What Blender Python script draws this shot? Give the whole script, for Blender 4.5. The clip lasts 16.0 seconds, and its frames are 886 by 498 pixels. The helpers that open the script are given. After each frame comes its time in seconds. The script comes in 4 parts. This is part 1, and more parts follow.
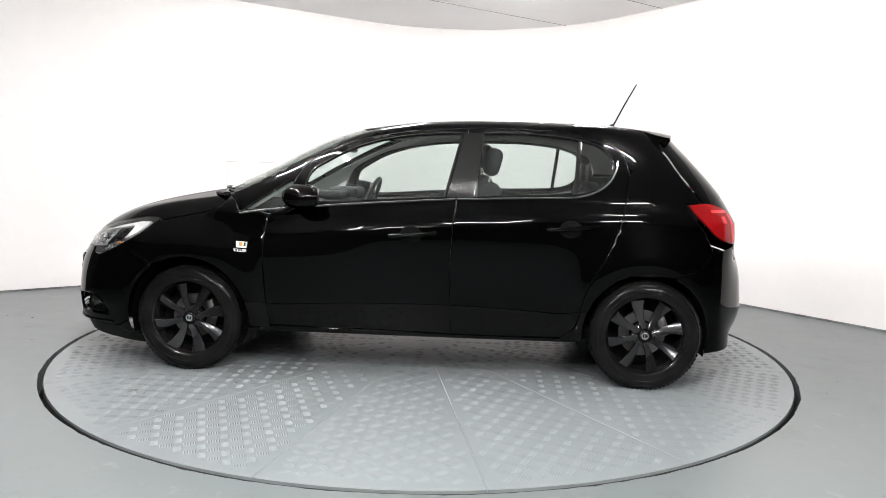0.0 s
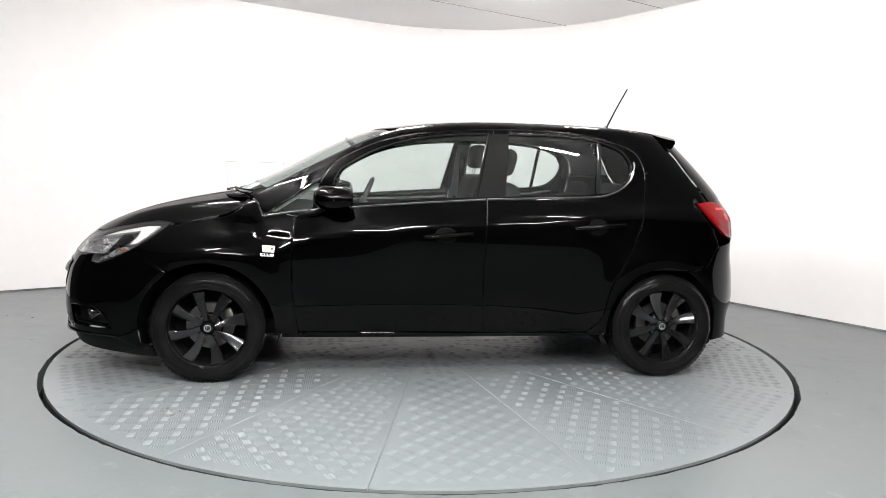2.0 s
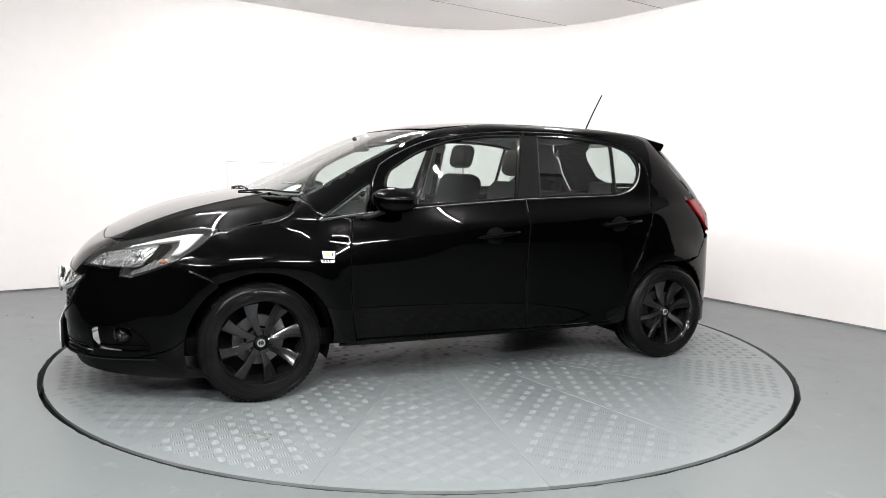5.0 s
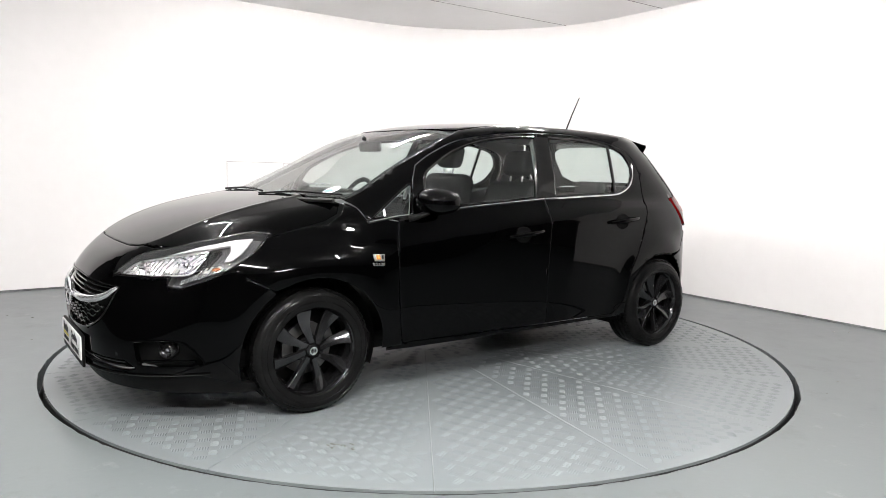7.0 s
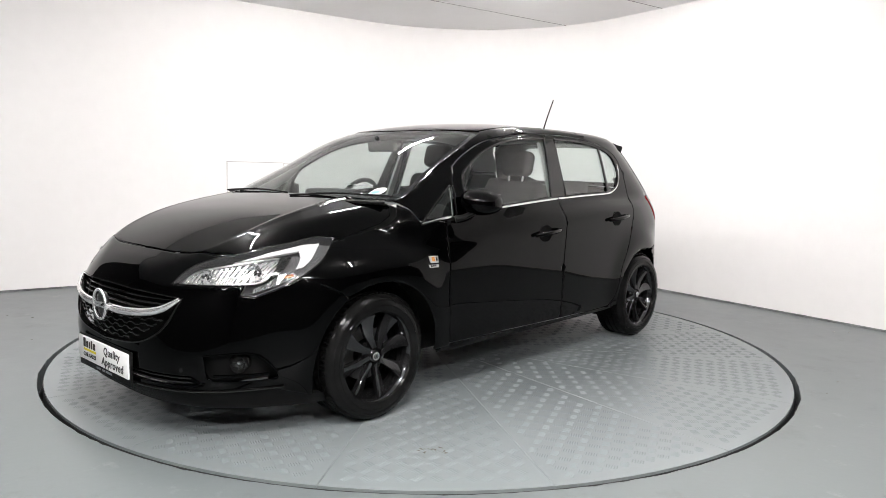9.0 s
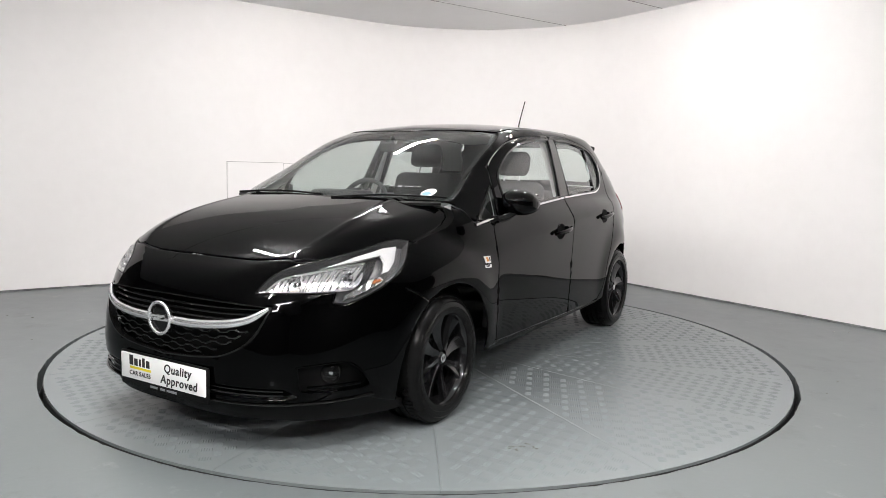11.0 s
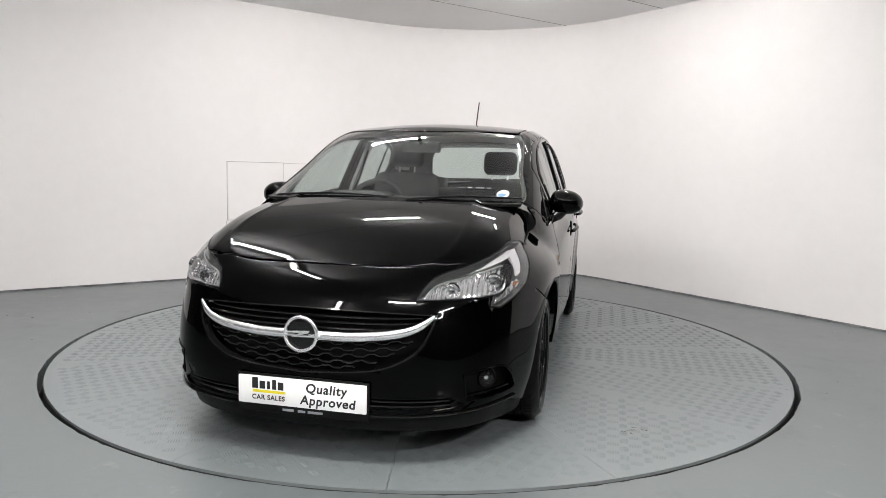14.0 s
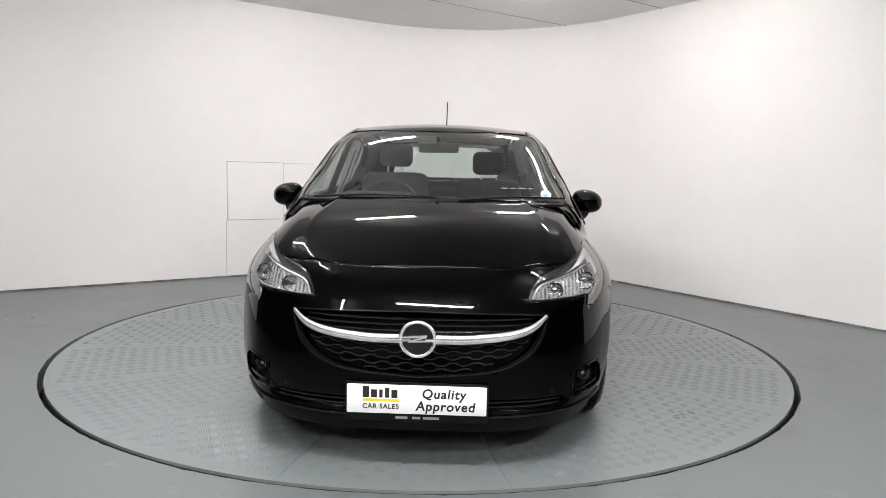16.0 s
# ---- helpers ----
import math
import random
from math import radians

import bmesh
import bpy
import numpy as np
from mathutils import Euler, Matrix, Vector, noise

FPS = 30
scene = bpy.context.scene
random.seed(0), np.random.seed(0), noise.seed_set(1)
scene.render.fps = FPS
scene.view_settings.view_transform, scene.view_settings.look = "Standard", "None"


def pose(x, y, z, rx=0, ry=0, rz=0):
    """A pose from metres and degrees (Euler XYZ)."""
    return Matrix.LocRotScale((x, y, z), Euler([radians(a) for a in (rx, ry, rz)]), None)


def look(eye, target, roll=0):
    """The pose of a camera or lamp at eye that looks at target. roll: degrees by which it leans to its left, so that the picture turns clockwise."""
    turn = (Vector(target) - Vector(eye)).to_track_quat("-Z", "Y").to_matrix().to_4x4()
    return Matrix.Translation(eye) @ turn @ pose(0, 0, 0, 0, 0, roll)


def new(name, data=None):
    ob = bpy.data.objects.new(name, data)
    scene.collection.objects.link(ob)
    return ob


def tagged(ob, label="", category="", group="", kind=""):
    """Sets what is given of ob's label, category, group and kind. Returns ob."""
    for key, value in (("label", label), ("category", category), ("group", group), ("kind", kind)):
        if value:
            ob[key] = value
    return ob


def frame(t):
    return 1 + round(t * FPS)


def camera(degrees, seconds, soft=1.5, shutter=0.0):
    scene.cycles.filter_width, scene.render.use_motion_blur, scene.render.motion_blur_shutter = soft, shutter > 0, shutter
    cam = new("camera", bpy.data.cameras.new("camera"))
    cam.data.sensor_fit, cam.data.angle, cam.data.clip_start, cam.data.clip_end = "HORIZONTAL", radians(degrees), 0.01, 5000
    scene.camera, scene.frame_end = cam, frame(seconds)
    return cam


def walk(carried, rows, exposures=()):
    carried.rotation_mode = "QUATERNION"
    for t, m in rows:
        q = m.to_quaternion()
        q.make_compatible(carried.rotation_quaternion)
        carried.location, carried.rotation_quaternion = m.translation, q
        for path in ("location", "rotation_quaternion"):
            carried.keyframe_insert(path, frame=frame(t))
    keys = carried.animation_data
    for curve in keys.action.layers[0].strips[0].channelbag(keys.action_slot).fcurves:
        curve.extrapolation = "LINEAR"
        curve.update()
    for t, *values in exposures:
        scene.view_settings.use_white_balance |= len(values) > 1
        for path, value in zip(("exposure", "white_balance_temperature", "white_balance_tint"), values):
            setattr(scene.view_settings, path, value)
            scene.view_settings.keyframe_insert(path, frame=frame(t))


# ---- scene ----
cam = camera(64.27, 16.0, soft=.55)
EYE = look((0, -4.679, 1.153), (.1178, .2889, .5950), 1.37)
walk(cam, [(0.0, EYE), (16.0, EYE)], exposures=[(0, .2), (4, .17), (9, .0), (12, -.34), (16, -.42)])

# ---- light: a dim world and the studio's ceiling strips, two of them added fill, built below ----
world = bpy.data.worlds.new("world")
scene.world = world
world.use_nodes = True
world.node_tree.nodes["Background"].inputs[0].default_value = (.02, .02, .022, 1)


# ---- materials ----
def shader(name, color, rough=.5, metal=0.0, **more):
    m = bpy.data.materials.new(name)
    m.use_nodes = True
    b = m.node_tree.nodes["Principled BSDF"]
    b.inputs["Base Color"].default_value = (*color, 1)
    b.inputs["Roughness"].default_value, b.inputs["Metallic"].default_value = rough, metal
    for key, value in more.items():
        b.inputs[key.replace("_", " ")].default_value = value
    return m


def mottle(m, scale, low, high, rough=(), bump=0.0, fine=0.0, object_space=True):
    """Two scales of noise on a material's colour, and on its roughness and relief."""
    t = m.node_tree
    b = t.nodes["Principled BSDF"]
    where = t.nodes.new("ShaderNodeTexCoord")
    big, small = t.nodes.new("ShaderNodeTexNoise"), t.nodes.new("ShaderNodeTexNoise")
    for n, s, d in ((big, scale, 6), (small, scale * 14, 4)):
        n.inputs["Scale"].default_value, n.inputs["Detail"].default_value = s, d
        t.links.new(where.outputs["Object"], n.inputs["Vector"])
    mix = t.nodes.new("ShaderNodeMath")
    mix.operation = "MULTIPLY_ADD"
    mix.inputs[1].default_value = .35
    t.links.new(small.outputs["Fac"], mix.inputs[0])
    t.links.new(big.outputs["Fac"], mix.inputs[2])
    ramp = t.nodes.new("ShaderNodeValToRGB")
    ramp.color_ramp.elements[0].position, ramp.color_ramp.elements[1].position = .45, .9
    ramp.color_ramp.elements[0].color, ramp.color_ramp.elements[1].color = (*low, 1), (*high, 1)
    t.links.new(mix.outputs[0], ramp.inputs[0])
    t.links.new(ramp.outputs[0], b.inputs["Base Color"])
    if rough:
        r = t.nodes.new("ShaderNodeMapRange")
        r.inputs["From Min"].default_value, r.inputs["From Max"].default_value = .4, .95
        r.inputs["To Min"].default_value, r.inputs["To Max"].default_value = rough
        t.links.new(mix.outputs[0], r.inputs[0])
        t.links.new(r.outputs[0], b.inputs["Roughness"])
    if bump:
        n = t.nodes.new("ShaderNodeTexNoise")
        n.inputs["Scale"].default_value, n.inputs["Detail"].default_value = fine or scale * 40, 3
        t.links.new(where.outputs["Object"], n.inputs["Vector"])
        k = t.nodes.new("ShaderNodeBump")
        k.inputs["Strength"].default_value, k.inputs["Distance"].default_value = bump, .002
        t.links.new(n.outputs["Fac"], k.inputs["Height"])
        t.links.new(k.outputs[0], b.inputs["Normal"])
    return m


def stained(m, scale, color, start, amount=1.0):
    """Sparse stains of another colour over a material's own."""
    t = m.node_tree
    b = t.nodes["Principled BSDF"]
    base = b.inputs["Base Color"].links[0].from_socket
    w, n, r, k = (t.nodes.new("ShaderNode" + q) for q in ("TexCoord", "TexNoise", "MapRange", "Mix"))
    n.inputs["Scale"].default_value, n.inputs["Detail"].default_value, n.inputs["Roughness"].default_value = scale, 8, .68
    r.inputs["From Min"].default_value, r.inputs["From Max"].default_value = start, start + .12
    r.inputs["To Max"].default_value = amount
    k.data_type = "RGBA"
    k.inputs["B"].default_value = (0, 0, 0, 1)
    t.links.new(w.outputs["Object"], n.inputs["Vector"])
    t.links.new(n.outputs["Fac"], r.inputs[0])
    t.links.new(r.outputs[0], k.inputs["Factor"])
    for s in k.inputs:
        if s.type == "RGBA" and s.name == "B":
            s.default_value = (*color, 1)
        if s.type == "RGBA" and s.name == "A":
            t.links.new(base, s)
    t.links.new([s for s in k.outputs if s.type == "RGBA"][0], b.inputs["Base Color"])
    return m


def glow(name, color, strength):
    m = shader(name, (.8, .8, .8))
    b = m.node_tree.nodes["Principled BSDF"]
    b.inputs["Emission Color"].default_value = (*color, 1)
    b.inputs["Emission Strength"].default_value = strength
    return m


WALL = mottle(shader("white_wall_paint", (.8, .8, .8), .55), .7, (.775, .752, .745), (.825, .803, .797), (.45, .6), .25, 60)
CEIL = mottle(shader("ceiling_paint", (.8, .8, .8), .7), .5, (.80, .79, .785), (.85, .84, .835), (.6, .75), .2, 60)
DARK = mottle(shader("charcoal_wall", (.03, .03, .03), .8), .6, (.015, .015, .016), (.035, .035, .036), (.7, .9))
FLOOR = mottle(shader("grey_floor_paint", (.3, .35, .36), .3), .55, (.112, .126, .130), (.138, .153, .157), (.26, .42), .12, 35)
stained(stained(FLOOR, 2.3, (.085, .093, .094), .57, .65), 5.5, (.22, .232, .232), .61, .6)
PLATE = mottle(shader("painted_tread_steel", (.3, .35, .37), .3), .9, (.151, .170, .176), (.182, .201, .207), (.27, .40), .08, 50)
stained(stained(PLATE, 2.1, (.13, .115, .095), .64, .7), 6, (.10, .11, .11), .66, .6)
JOINT = shader("grey_joint", (.30, .29, .28), .8)
EDGE = mottle(shader("dark_mottled_edge", (.1, .1, .1), .8), 6, (.05, .05, .05), (.28, .29, .29))
CRUMB = mottle(shader("crumbs", (.1, .1, .1), .8), 3, (.02, .02, .02), (.5, .5, .48))
GAP = shader("black_rubber_gap", (.012, .012, .012), .7)
TUBE = glow("strip_light", (1, .972, .958), 400)
PAINT = shader("black_car_paint", (.0003, .0003, .00035), .3, Coat_Weight=1.0, Coat_Roughness=.012, Coat_IOR=1.24, Specular_IOR_Level=.0)
GLOSS = shader("black_gloss_plastic", (.006, .006, .006), .08)
TRIM = mottle(shader("black_textured_plastic", (.015, .015, .015), .5, Specular_IOR_Level=.12), 12, (.003, .003, .003), (.006, .006, .006), (.4, .6), .3, 900)
# near-black for hidden parts, and for shade painted into recesses
SHADOW = shader("dark_inner_parts_and_shade", (.0015, .0015, .0015), .8, Specular_IOR_Level=.1)
CHROME = shader("chrome", (.82, .82, .83), .06, 1.0)
BAR = shader("bright_chrome_bar", (.88, .88, .89), .16, .8)
SATIN = shader("satin_silver", (.80, .80, .81), .28, 1.0)
RUBBER = mottle(shader("tyre_rubber", (.02, .02, .02), .55, Specular_IOR_Level=.09), 9, (.003, .003, .003), (.008, .008, .008), (.10, .24), .12, 300)
ALLOY = shader("dark_grey_alloy", (.040, .040, .042), .14, .85, Coat_Weight=.7, Coat_Roughness=.04, Coat_IOR=1.28)
STEEL = shader("brake_steel", (.16, .155, .15), .4, 1.0)


def pane(name, tint, gloss=.10):
    """Thin clear sheet: light passes with a tint, and the surface reflects."""
    m = bpy.data.materials.new(name)
    m.use_nodes = True
    t = m.node_tree
    t.nodes.remove(t.nodes["Principled BSDF"])
    clear, shine, mix, edge, power, lift = (t.nodes.new("ShaderNode" + k) for k in ("BsdfTransparent", "BsdfGlossy", "MixShader", "LayerWeight", "Math", "MapRange"))
    clear.inputs[0].default_value = (*tint, 1)
    shine.inputs["Roughness"].default_value = .0
    edge.inputs["Blend"].default_value = .5
    power.operation, power.inputs[1].default_value = "POWER", 3.8
    lift.inputs["To Min"].default_value, lift.inputs["To Max"].default_value = gloss, .95
    t.links.new(edge.outputs["Facing"], power.inputs[0])
    t.links.new(power.outputs[0], lift.inputs[0])
    t.links.new(lift.outputs[0], mix.inputs[0])
    t.links.new(clear.outputs[0], mix.inputs[1])
    t.links.new(shine.outputs[0], mix.inputs[2])
    t.links.new(mix.outputs[0], t.nodes["Material Output"].inputs["Surface"])
    return m


GLASS = pane("car_glass", (.80, .86, .84))
LENS = pane("clear_lens", (.96, .96, .96), .05)
BRIGHT_RED = shader("bright_red_strip", (.55, .03, .035), .1)
RED = shader("red_lamp_lens", (.19, .003, .004), .08, Specular_IOR_Level=.25)
CLOTH = mottle(shader("dark_seat_cloth", (.02, .02, .021), .9), 20, (.006, .006, .006), (.012, .012, .012), (), .4, 500)
DASH = mottle(shader("dashboard_plastic", (.02, .02, .02), .6), 10, (.006, .006, .006), (.011, .011, .011), (.5, .7), .3, 700)
LINING = shader("pale_grey_lining", (.42, .42, .41), .9)
SIGN = shader("white_plate", (.82, .82, .81), .35)
INK = shader("black_ink", (.01, .01, .01), .5)
YELLOW = shader("yellow_bar", (.75, .62, .02), .5)
TREAD = mottle(shader("worn_tread_bars", (.4, .44, .45), .3), 2.5, (.152, .171, .177), (.184, .203, .209), (.46, .58))
GREY = shader("grey_lamp_housing", (.11, .11, .113), .3, .3)
GUIDE = shader("white_light_guide", (.5, .5, .51), .15)
AMBER = shader("amber_lens", (.28, .09, .03), .2)
BLUE = shader("blue_print", (.15, .3, .5), .4)
ORANGE = shader("orange_print", (.6, .25, .06), .4)


def fluted(m, scale, strength):
    """Upright flutes, as in a lamp's reflector."""
    t = m.node_tree
    v, k, w = (t.nodes.new("ShaderNode" + n) for n in ("TexWave", "Bump", "TexCoord"))
    v.bands_direction = "Y"
    v.inputs["Scale"].default_value, v.inputs["Distortion"].default_value = scale, .6
    k.inputs["Strength"].default_value, k.inputs["Distance"].default_value = strength, .006
    t.links.new(w.outputs["Object"], v.inputs["Vector"])
    t.links.new(v.outputs["Fac"], k.inputs["Height"])
    t.links.new(k.outputs[0], t.nodes["Principled BSDF"].inputs["Normal"])
    return m


REFLECTOR = fluted(shader("lamp_reflector", (.93, .93, .94), .06, .9), 18, .8)
BOWL = shader("chrome_lamp_bowl", (.93, .93, .94), .05, 1.0)
PALE = shader("pale_print", (.22, .23, .24), .5)


# ---- building helpers ----
def mesh(name, verts, faces, material, smooth=True):
    me = bpy.data.meshes.new(name)
    me.from_pydata([tuple(map(float, v)) for v in verts], [], [tuple(map(int, f)) for f in faces])
    me.materials.append(material)
    if smooth:
        me.shade_smooth()
    return me


def part(name, data, material, parent, label=""):
    """One mesh object under a thing or a part, from a bmesh or mesh data."""
    if isinstance(data, bmesh.types.BMesh):
        me = bpy.data.meshes.new(name)
        data.to_mesh(me)
        data.free()
        me.materials.append(material)
        data = me
    ob = new(name, data)
    ob.parent = parent
    return tagged(ob, label)


def thing(name, label, category, group="", kind=""):
    ob = new(name)
    ob.empty_display_size = .1
    return tagged(ob, label, category, group, kind)


def smooth_sharp(bm, degrees=35):
    for f in bm.faces:
        f.smooth = True
    for e in bm.edges:
        e.smooth = len(e.link_faces) == 2 and e.calc_face_angle(0) < radians(degrees)
    return bm


def box(size, at=(0, 0, 0), bevel=.0, turn=None, segments=2):
    bm = bmesh.new()
    bmesh.ops.create_cube(bm, size=1)
    bmesh.ops.scale(bm, vec=size, verts=bm.verts)
    if bevel:
        bmesh.ops.bevel(bm, geom=bm.edges[:], offset=bevel, segments=segments, profile=.5, affect="EDGES")
    m = Matrix.Translation(at)
    if turn is not None:
        m = m @ turn
    bmesh.ops.transform(bm, matrix=m, verts=bm.verts)
    return smooth_sharp(bm)


def lathe(profile, steps=48, axis="Y", at=(0, 0, 0), closed=False):
    """A turned shape: profile of (radius, along) pairs."""
    bm = bmesh.new()
    rings = []
    for i in range(steps):
        a = 2 * math.pi * i / steps
        ring = []
        for r, h in profile:
            v = {"Y": (r * math.cos(a), h, r * math.sin(a)), "Z": (r * math.cos(a), r * math.sin(a), h), "X": (h, r * math.cos(a), r * math.sin(a))}[axis]
            ring.append(bm.verts.new(Vector(v) + Vector(at)))
        rings.append(ring)
    n = len(profile)
    for i in range(steps):
        a, b = rings[i], rings[(i + 1) % steps]
        for j in range(n if closed else n - 1):
            bm.faces.new((a[j], a[(j + 1) % n], b[(j + 1) % n], b[j]))
    bmesh.ops.remove_doubles(bm, verts=bm.verts, dist=1e-6)
    bmesh.ops.recalc_face_normals(bm, faces=bm.faces)
    return smooth_sharp(bm)


def sweep(path, radius, sides=8, flat=1.0, up=(0, 0, 1)):
    """A bar of round or oval section along a path of points."""
    path = [Vector(p) for p in path]
    bm = bmesh.new()
    rings = []
    for i, p in enumerate(path):
        d = (path[min(i + 1, len(path) - 1)] - path[max(i - 1, 0)]).normalized()
        u = Vector(up) - d * d.dot(Vector(up))
        u.normalize()
        w = d.cross(u)
        r = radius(i / (len(path) - 1)) if callable(radius) else radius
        rings.append([bm.verts.new(p + u * r * flat * math.sin(a) + w * r * math.cos(a)) for a in (2 * math.pi * (k + .5) / sides for k in range(sides))])
    for a, b in zip(rings, rings[1:]):
        for k in range(sides):
            bm.faces.new((a[k], a[(k + 1) % sides], b[(k + 1) % sides], b[k]))
    bm.faces.new(rings[0][::-1]), bm.faces.new(rings[-1])
    bmesh.ops.recalc_face_normals(bm, faces=bm.faces)
    return smooth_sharp(bm, 50)


def bend(points, n=6):
    """A smooth open line through points."""
    p = [np.array(q, float) for q in points]
    p = [2 * p[0] - p[1]] + p + [2 * p[-1] - p[-2]]
    out = []
    for a, b, c, d in zip(p, p[1:], p[2:], p[3:]):
        for k in range(n):
            s = k / n
            out.append(.5 * (2 * b + (c - a) * s + (2 * a - 5 * b + 4 * c - d) * s * s + (3 * b - a - 3 * c + d) * s ** 3))
    return out + [p[-2]]


# ---- the studio: two white walls that meet in a round corner, a dark end behind the camera ----
CORNER, ALONG, DOWN = Vector((.883, 4.507, 0)), Vector((-.8330, -.5533, 0)), Vector((.5533, -.8330, 0))
HIGH, ROUND = 2.78, 1.95


def wall_line(grow=0.0, left=6.6, right=6.6):
    """Points of the white wall's plan, from its far left end to its far right end."""
    hub = CORNER + (ALONG + DOWN) * ROUND
    pts = [CORNER + ALONG * left - DOWN * grow]
    for i in range(33):
        a = math.pi / 2 * i / 32
        pts.append(hub - DOWN * math.cos(a) * (ROUND + grow) - ALONG * math.sin(a) * (ROUND + grow))
    pts.append(CORNER + DOWN * right - ALONG * grow)
    return pts


def upright(name, inner, outer, z0, z1, material, label):
    n = len(inner)
    verts = [(*p.xy, z) for z in (z0, z1) for line in (inner, outer) for p in line]
    faces = []
    for i in range(n - 1):
        faces += [(i, i + 1, 2 * n + i + 1, 2 * n + i), (n + i + 1, n + i, 3 * n + i, 3 * n + i + 1),
                  (2 * n + i, 2 * n + i + 1, 3 * n + i + 1, 3 * n + i), (i + 1, i, n + i, n + i + 1)]
    faces += [(0, 2 * n, 3 * n, n), (n - 1, 2 * n - 1, 4 * n - 1, 3 * n - 1)]
    bm = bmesh.new()
    bm.from_mesh(mesh(name, verts, faces, material))
    bmesh.ops.recalc_face_normals(bm, faces=bm.faces)
    me = bpy.data.meshes.new(name)
    smooth_sharp(bm).to_mesh(me)
    me.materials.append(material)
    return tagged(new(name, me), label, "wall", kind="structure")


upright("wall_north", wall_line(), wall_line(.15), -.02, HIGH + .2, WALL, "white painted studio wall with a rounded corner")
P0, P1 = CORNER + ALONG * 6.6, CORNER + DOWN * 6.6
BACK = 9.6
ends = [P0, CORNER + ALONG * 8.2 + DOWN * .0, CORNER + ALONG * 8.2 + DOWN * BACK, CORNER + ALONG * -1.0 + DOWN * BACK, CORNER + ALONG * -1.0 + DOWN * 6.6, P1]
mid = sum((e for e in ends), Vector()) / len(ends)
upright("wall_south", ends, [e + (e - mid).normalized() * .3 for e in ends], -.02, HIGH + .2, DARK, "dark charcoal back wall of the studio")

bm = bmesh.new()
far = [CORNER + ALONG * a + DOWN * d for a, d in ((-1.3, -.3), (8.6, -.3), (8.6, 10), (-1.3, 10))]
bm.faces.new([bm.verts.new((*p.xy, HIGH)) for p in far])
top = bmesh.ops.extrude_face_region(bm, geom=bm.faces[:])
bmesh.ops.translate(bm, vec=(0, 0, .2), verts=[v for v in top["geom"] if isinstance(v, bmesh.types.BMVert)])
bmesh.ops.recalc_face_normals(bm, faces=bm.faces)
me = bpy.data.meshes.new("ceiling")
bm.to_mesh(me)
bm.free()
me.materials.append(CEIL)
tagged(new("ceiling", me), "pale grey painted ceiling with thin board joints", "ceiling", kind="structure")

# floor with a round pit for the turntable
TABLE = 2.263
rim = [Vector((math.cos(a), math.sin(a), 0)) for a in np.linspace(0, 2 * math.pi, 721)[:-1]]


def ring(name, r0, r1, z0, z1, material, label, category):
    n = len(rim)
    verts = [(*(p * r).xy, z) for r, z in ((r0, z0), (r0, z1), (r1, z1), (r1, z0)) for p in rim]
    faces = [(k * n + i, k * n + (i + 1) % n, (k + 1) % 4 * n + (i + 1) % n, (k + 1) % 4 * n + i) for k in range(4) for i in range(n)]
    bm = bmesh.new()
    bm.from_mesh(mesh(name, verts, faces, material))
    bmesh.ops.recalc_face_normals(bm, faces=bm.faces)
    me = bpy.data.meshes.new(name)
    smooth_sharp(bm).to_mesh(me)
    me.materials.append(material)
    return tagged(new(name, me), label, category, kind="structure")


big = [Vector((math.cos(a), math.sin(a), 0)) * 12 for a in np.linspace(0, 2 * math.pi, 721)[:-1]]
n = len(rim)
rough = [TABLE + .013 + .006 * max(0, noise.noise((p * 9).to_tuple())) + .008 * max(0, noise.noise((p * 41).to_tuple())) for p in rim]
verts = [(*(p * r).xy, 0) for p, r in zip(rim, rough)] + [(*p.xy, 0) for p in big] + [(*(p * r).xy, -.12) for p, r in zip(rim, rough)]
faces = [(i, n + i, n + (i + 1) % n, (i + 1) % n) for i in range(n)] + [((i + 1) % n, 2 * n + (i + 1) % n, 2 * n + i, i) for i in range(n)]
tagged(new("floor", mesh("floor", verts, faces, FLOOR, False)), "scuffed grey-green painted concrete floor", "floor", kind="structure")
ring("trim", .5, TABLE + .012, -.13, -.10, GAP, "black pit round the turntable", "pit")

# strip lights under the ceiling, two of them added as fill
def strip_light(x, y, length, turn, wide):
    lamp = thing("strip_light", "long white ceiling strip light", "ceiling light", "ceiling strip lights")
    part("housing", box((wide + .045, length + .02, .05), (0, 0, .03), .008), SIGN, lamp)
    part("diffuser", box((wide, length - .04, .026), (0, 0, -.004), .004), TUBE, lamp)
    lamp.matrix_basis = pose(x, y, HIGH - .055, 0, 0, turn)
    return lamp


# the third and the last strip are invented, to brighten the left wall
for x0, y0, x1, y1, wide in ((-2.0, .0, -1.35, -.75, .03), (-1.35, -.75, -1.2, -1.7, .024), (-.7, .8, -.15, 1.2, .045), (.7, 1.75, 1.1, 1.9, .025), (1.25, 1.1, 1.55, .7, .025), (1.3, -1.9, 1.8, -2.2, .03),
                             (-1.5, -3.3, -1.9, -4.0, .05), (-.5, -3.5, .5, -3.75, .095), (1.8, -5.3, 2.7, -4.8, .13), (-1.9, -5.4, -1.0, -5.7, .09)):
    strip_light((x0 + x1) / 2, (y0 + y1) / 2, math.hypot(x1 - x0, y1 - y0), math.degrees(math.atan2(y1 - y0, x1 - x0)) - 90, wide)


# access hatch, joints and the dark line at the foot of the wall
def on_wall(p, out=0.0):
    """A point of the left wall's face, from its plan place and height, moved off it."""
    n = Vector((DOWN.x, DOWN.y, 0))
    return Vector(p) + n * out


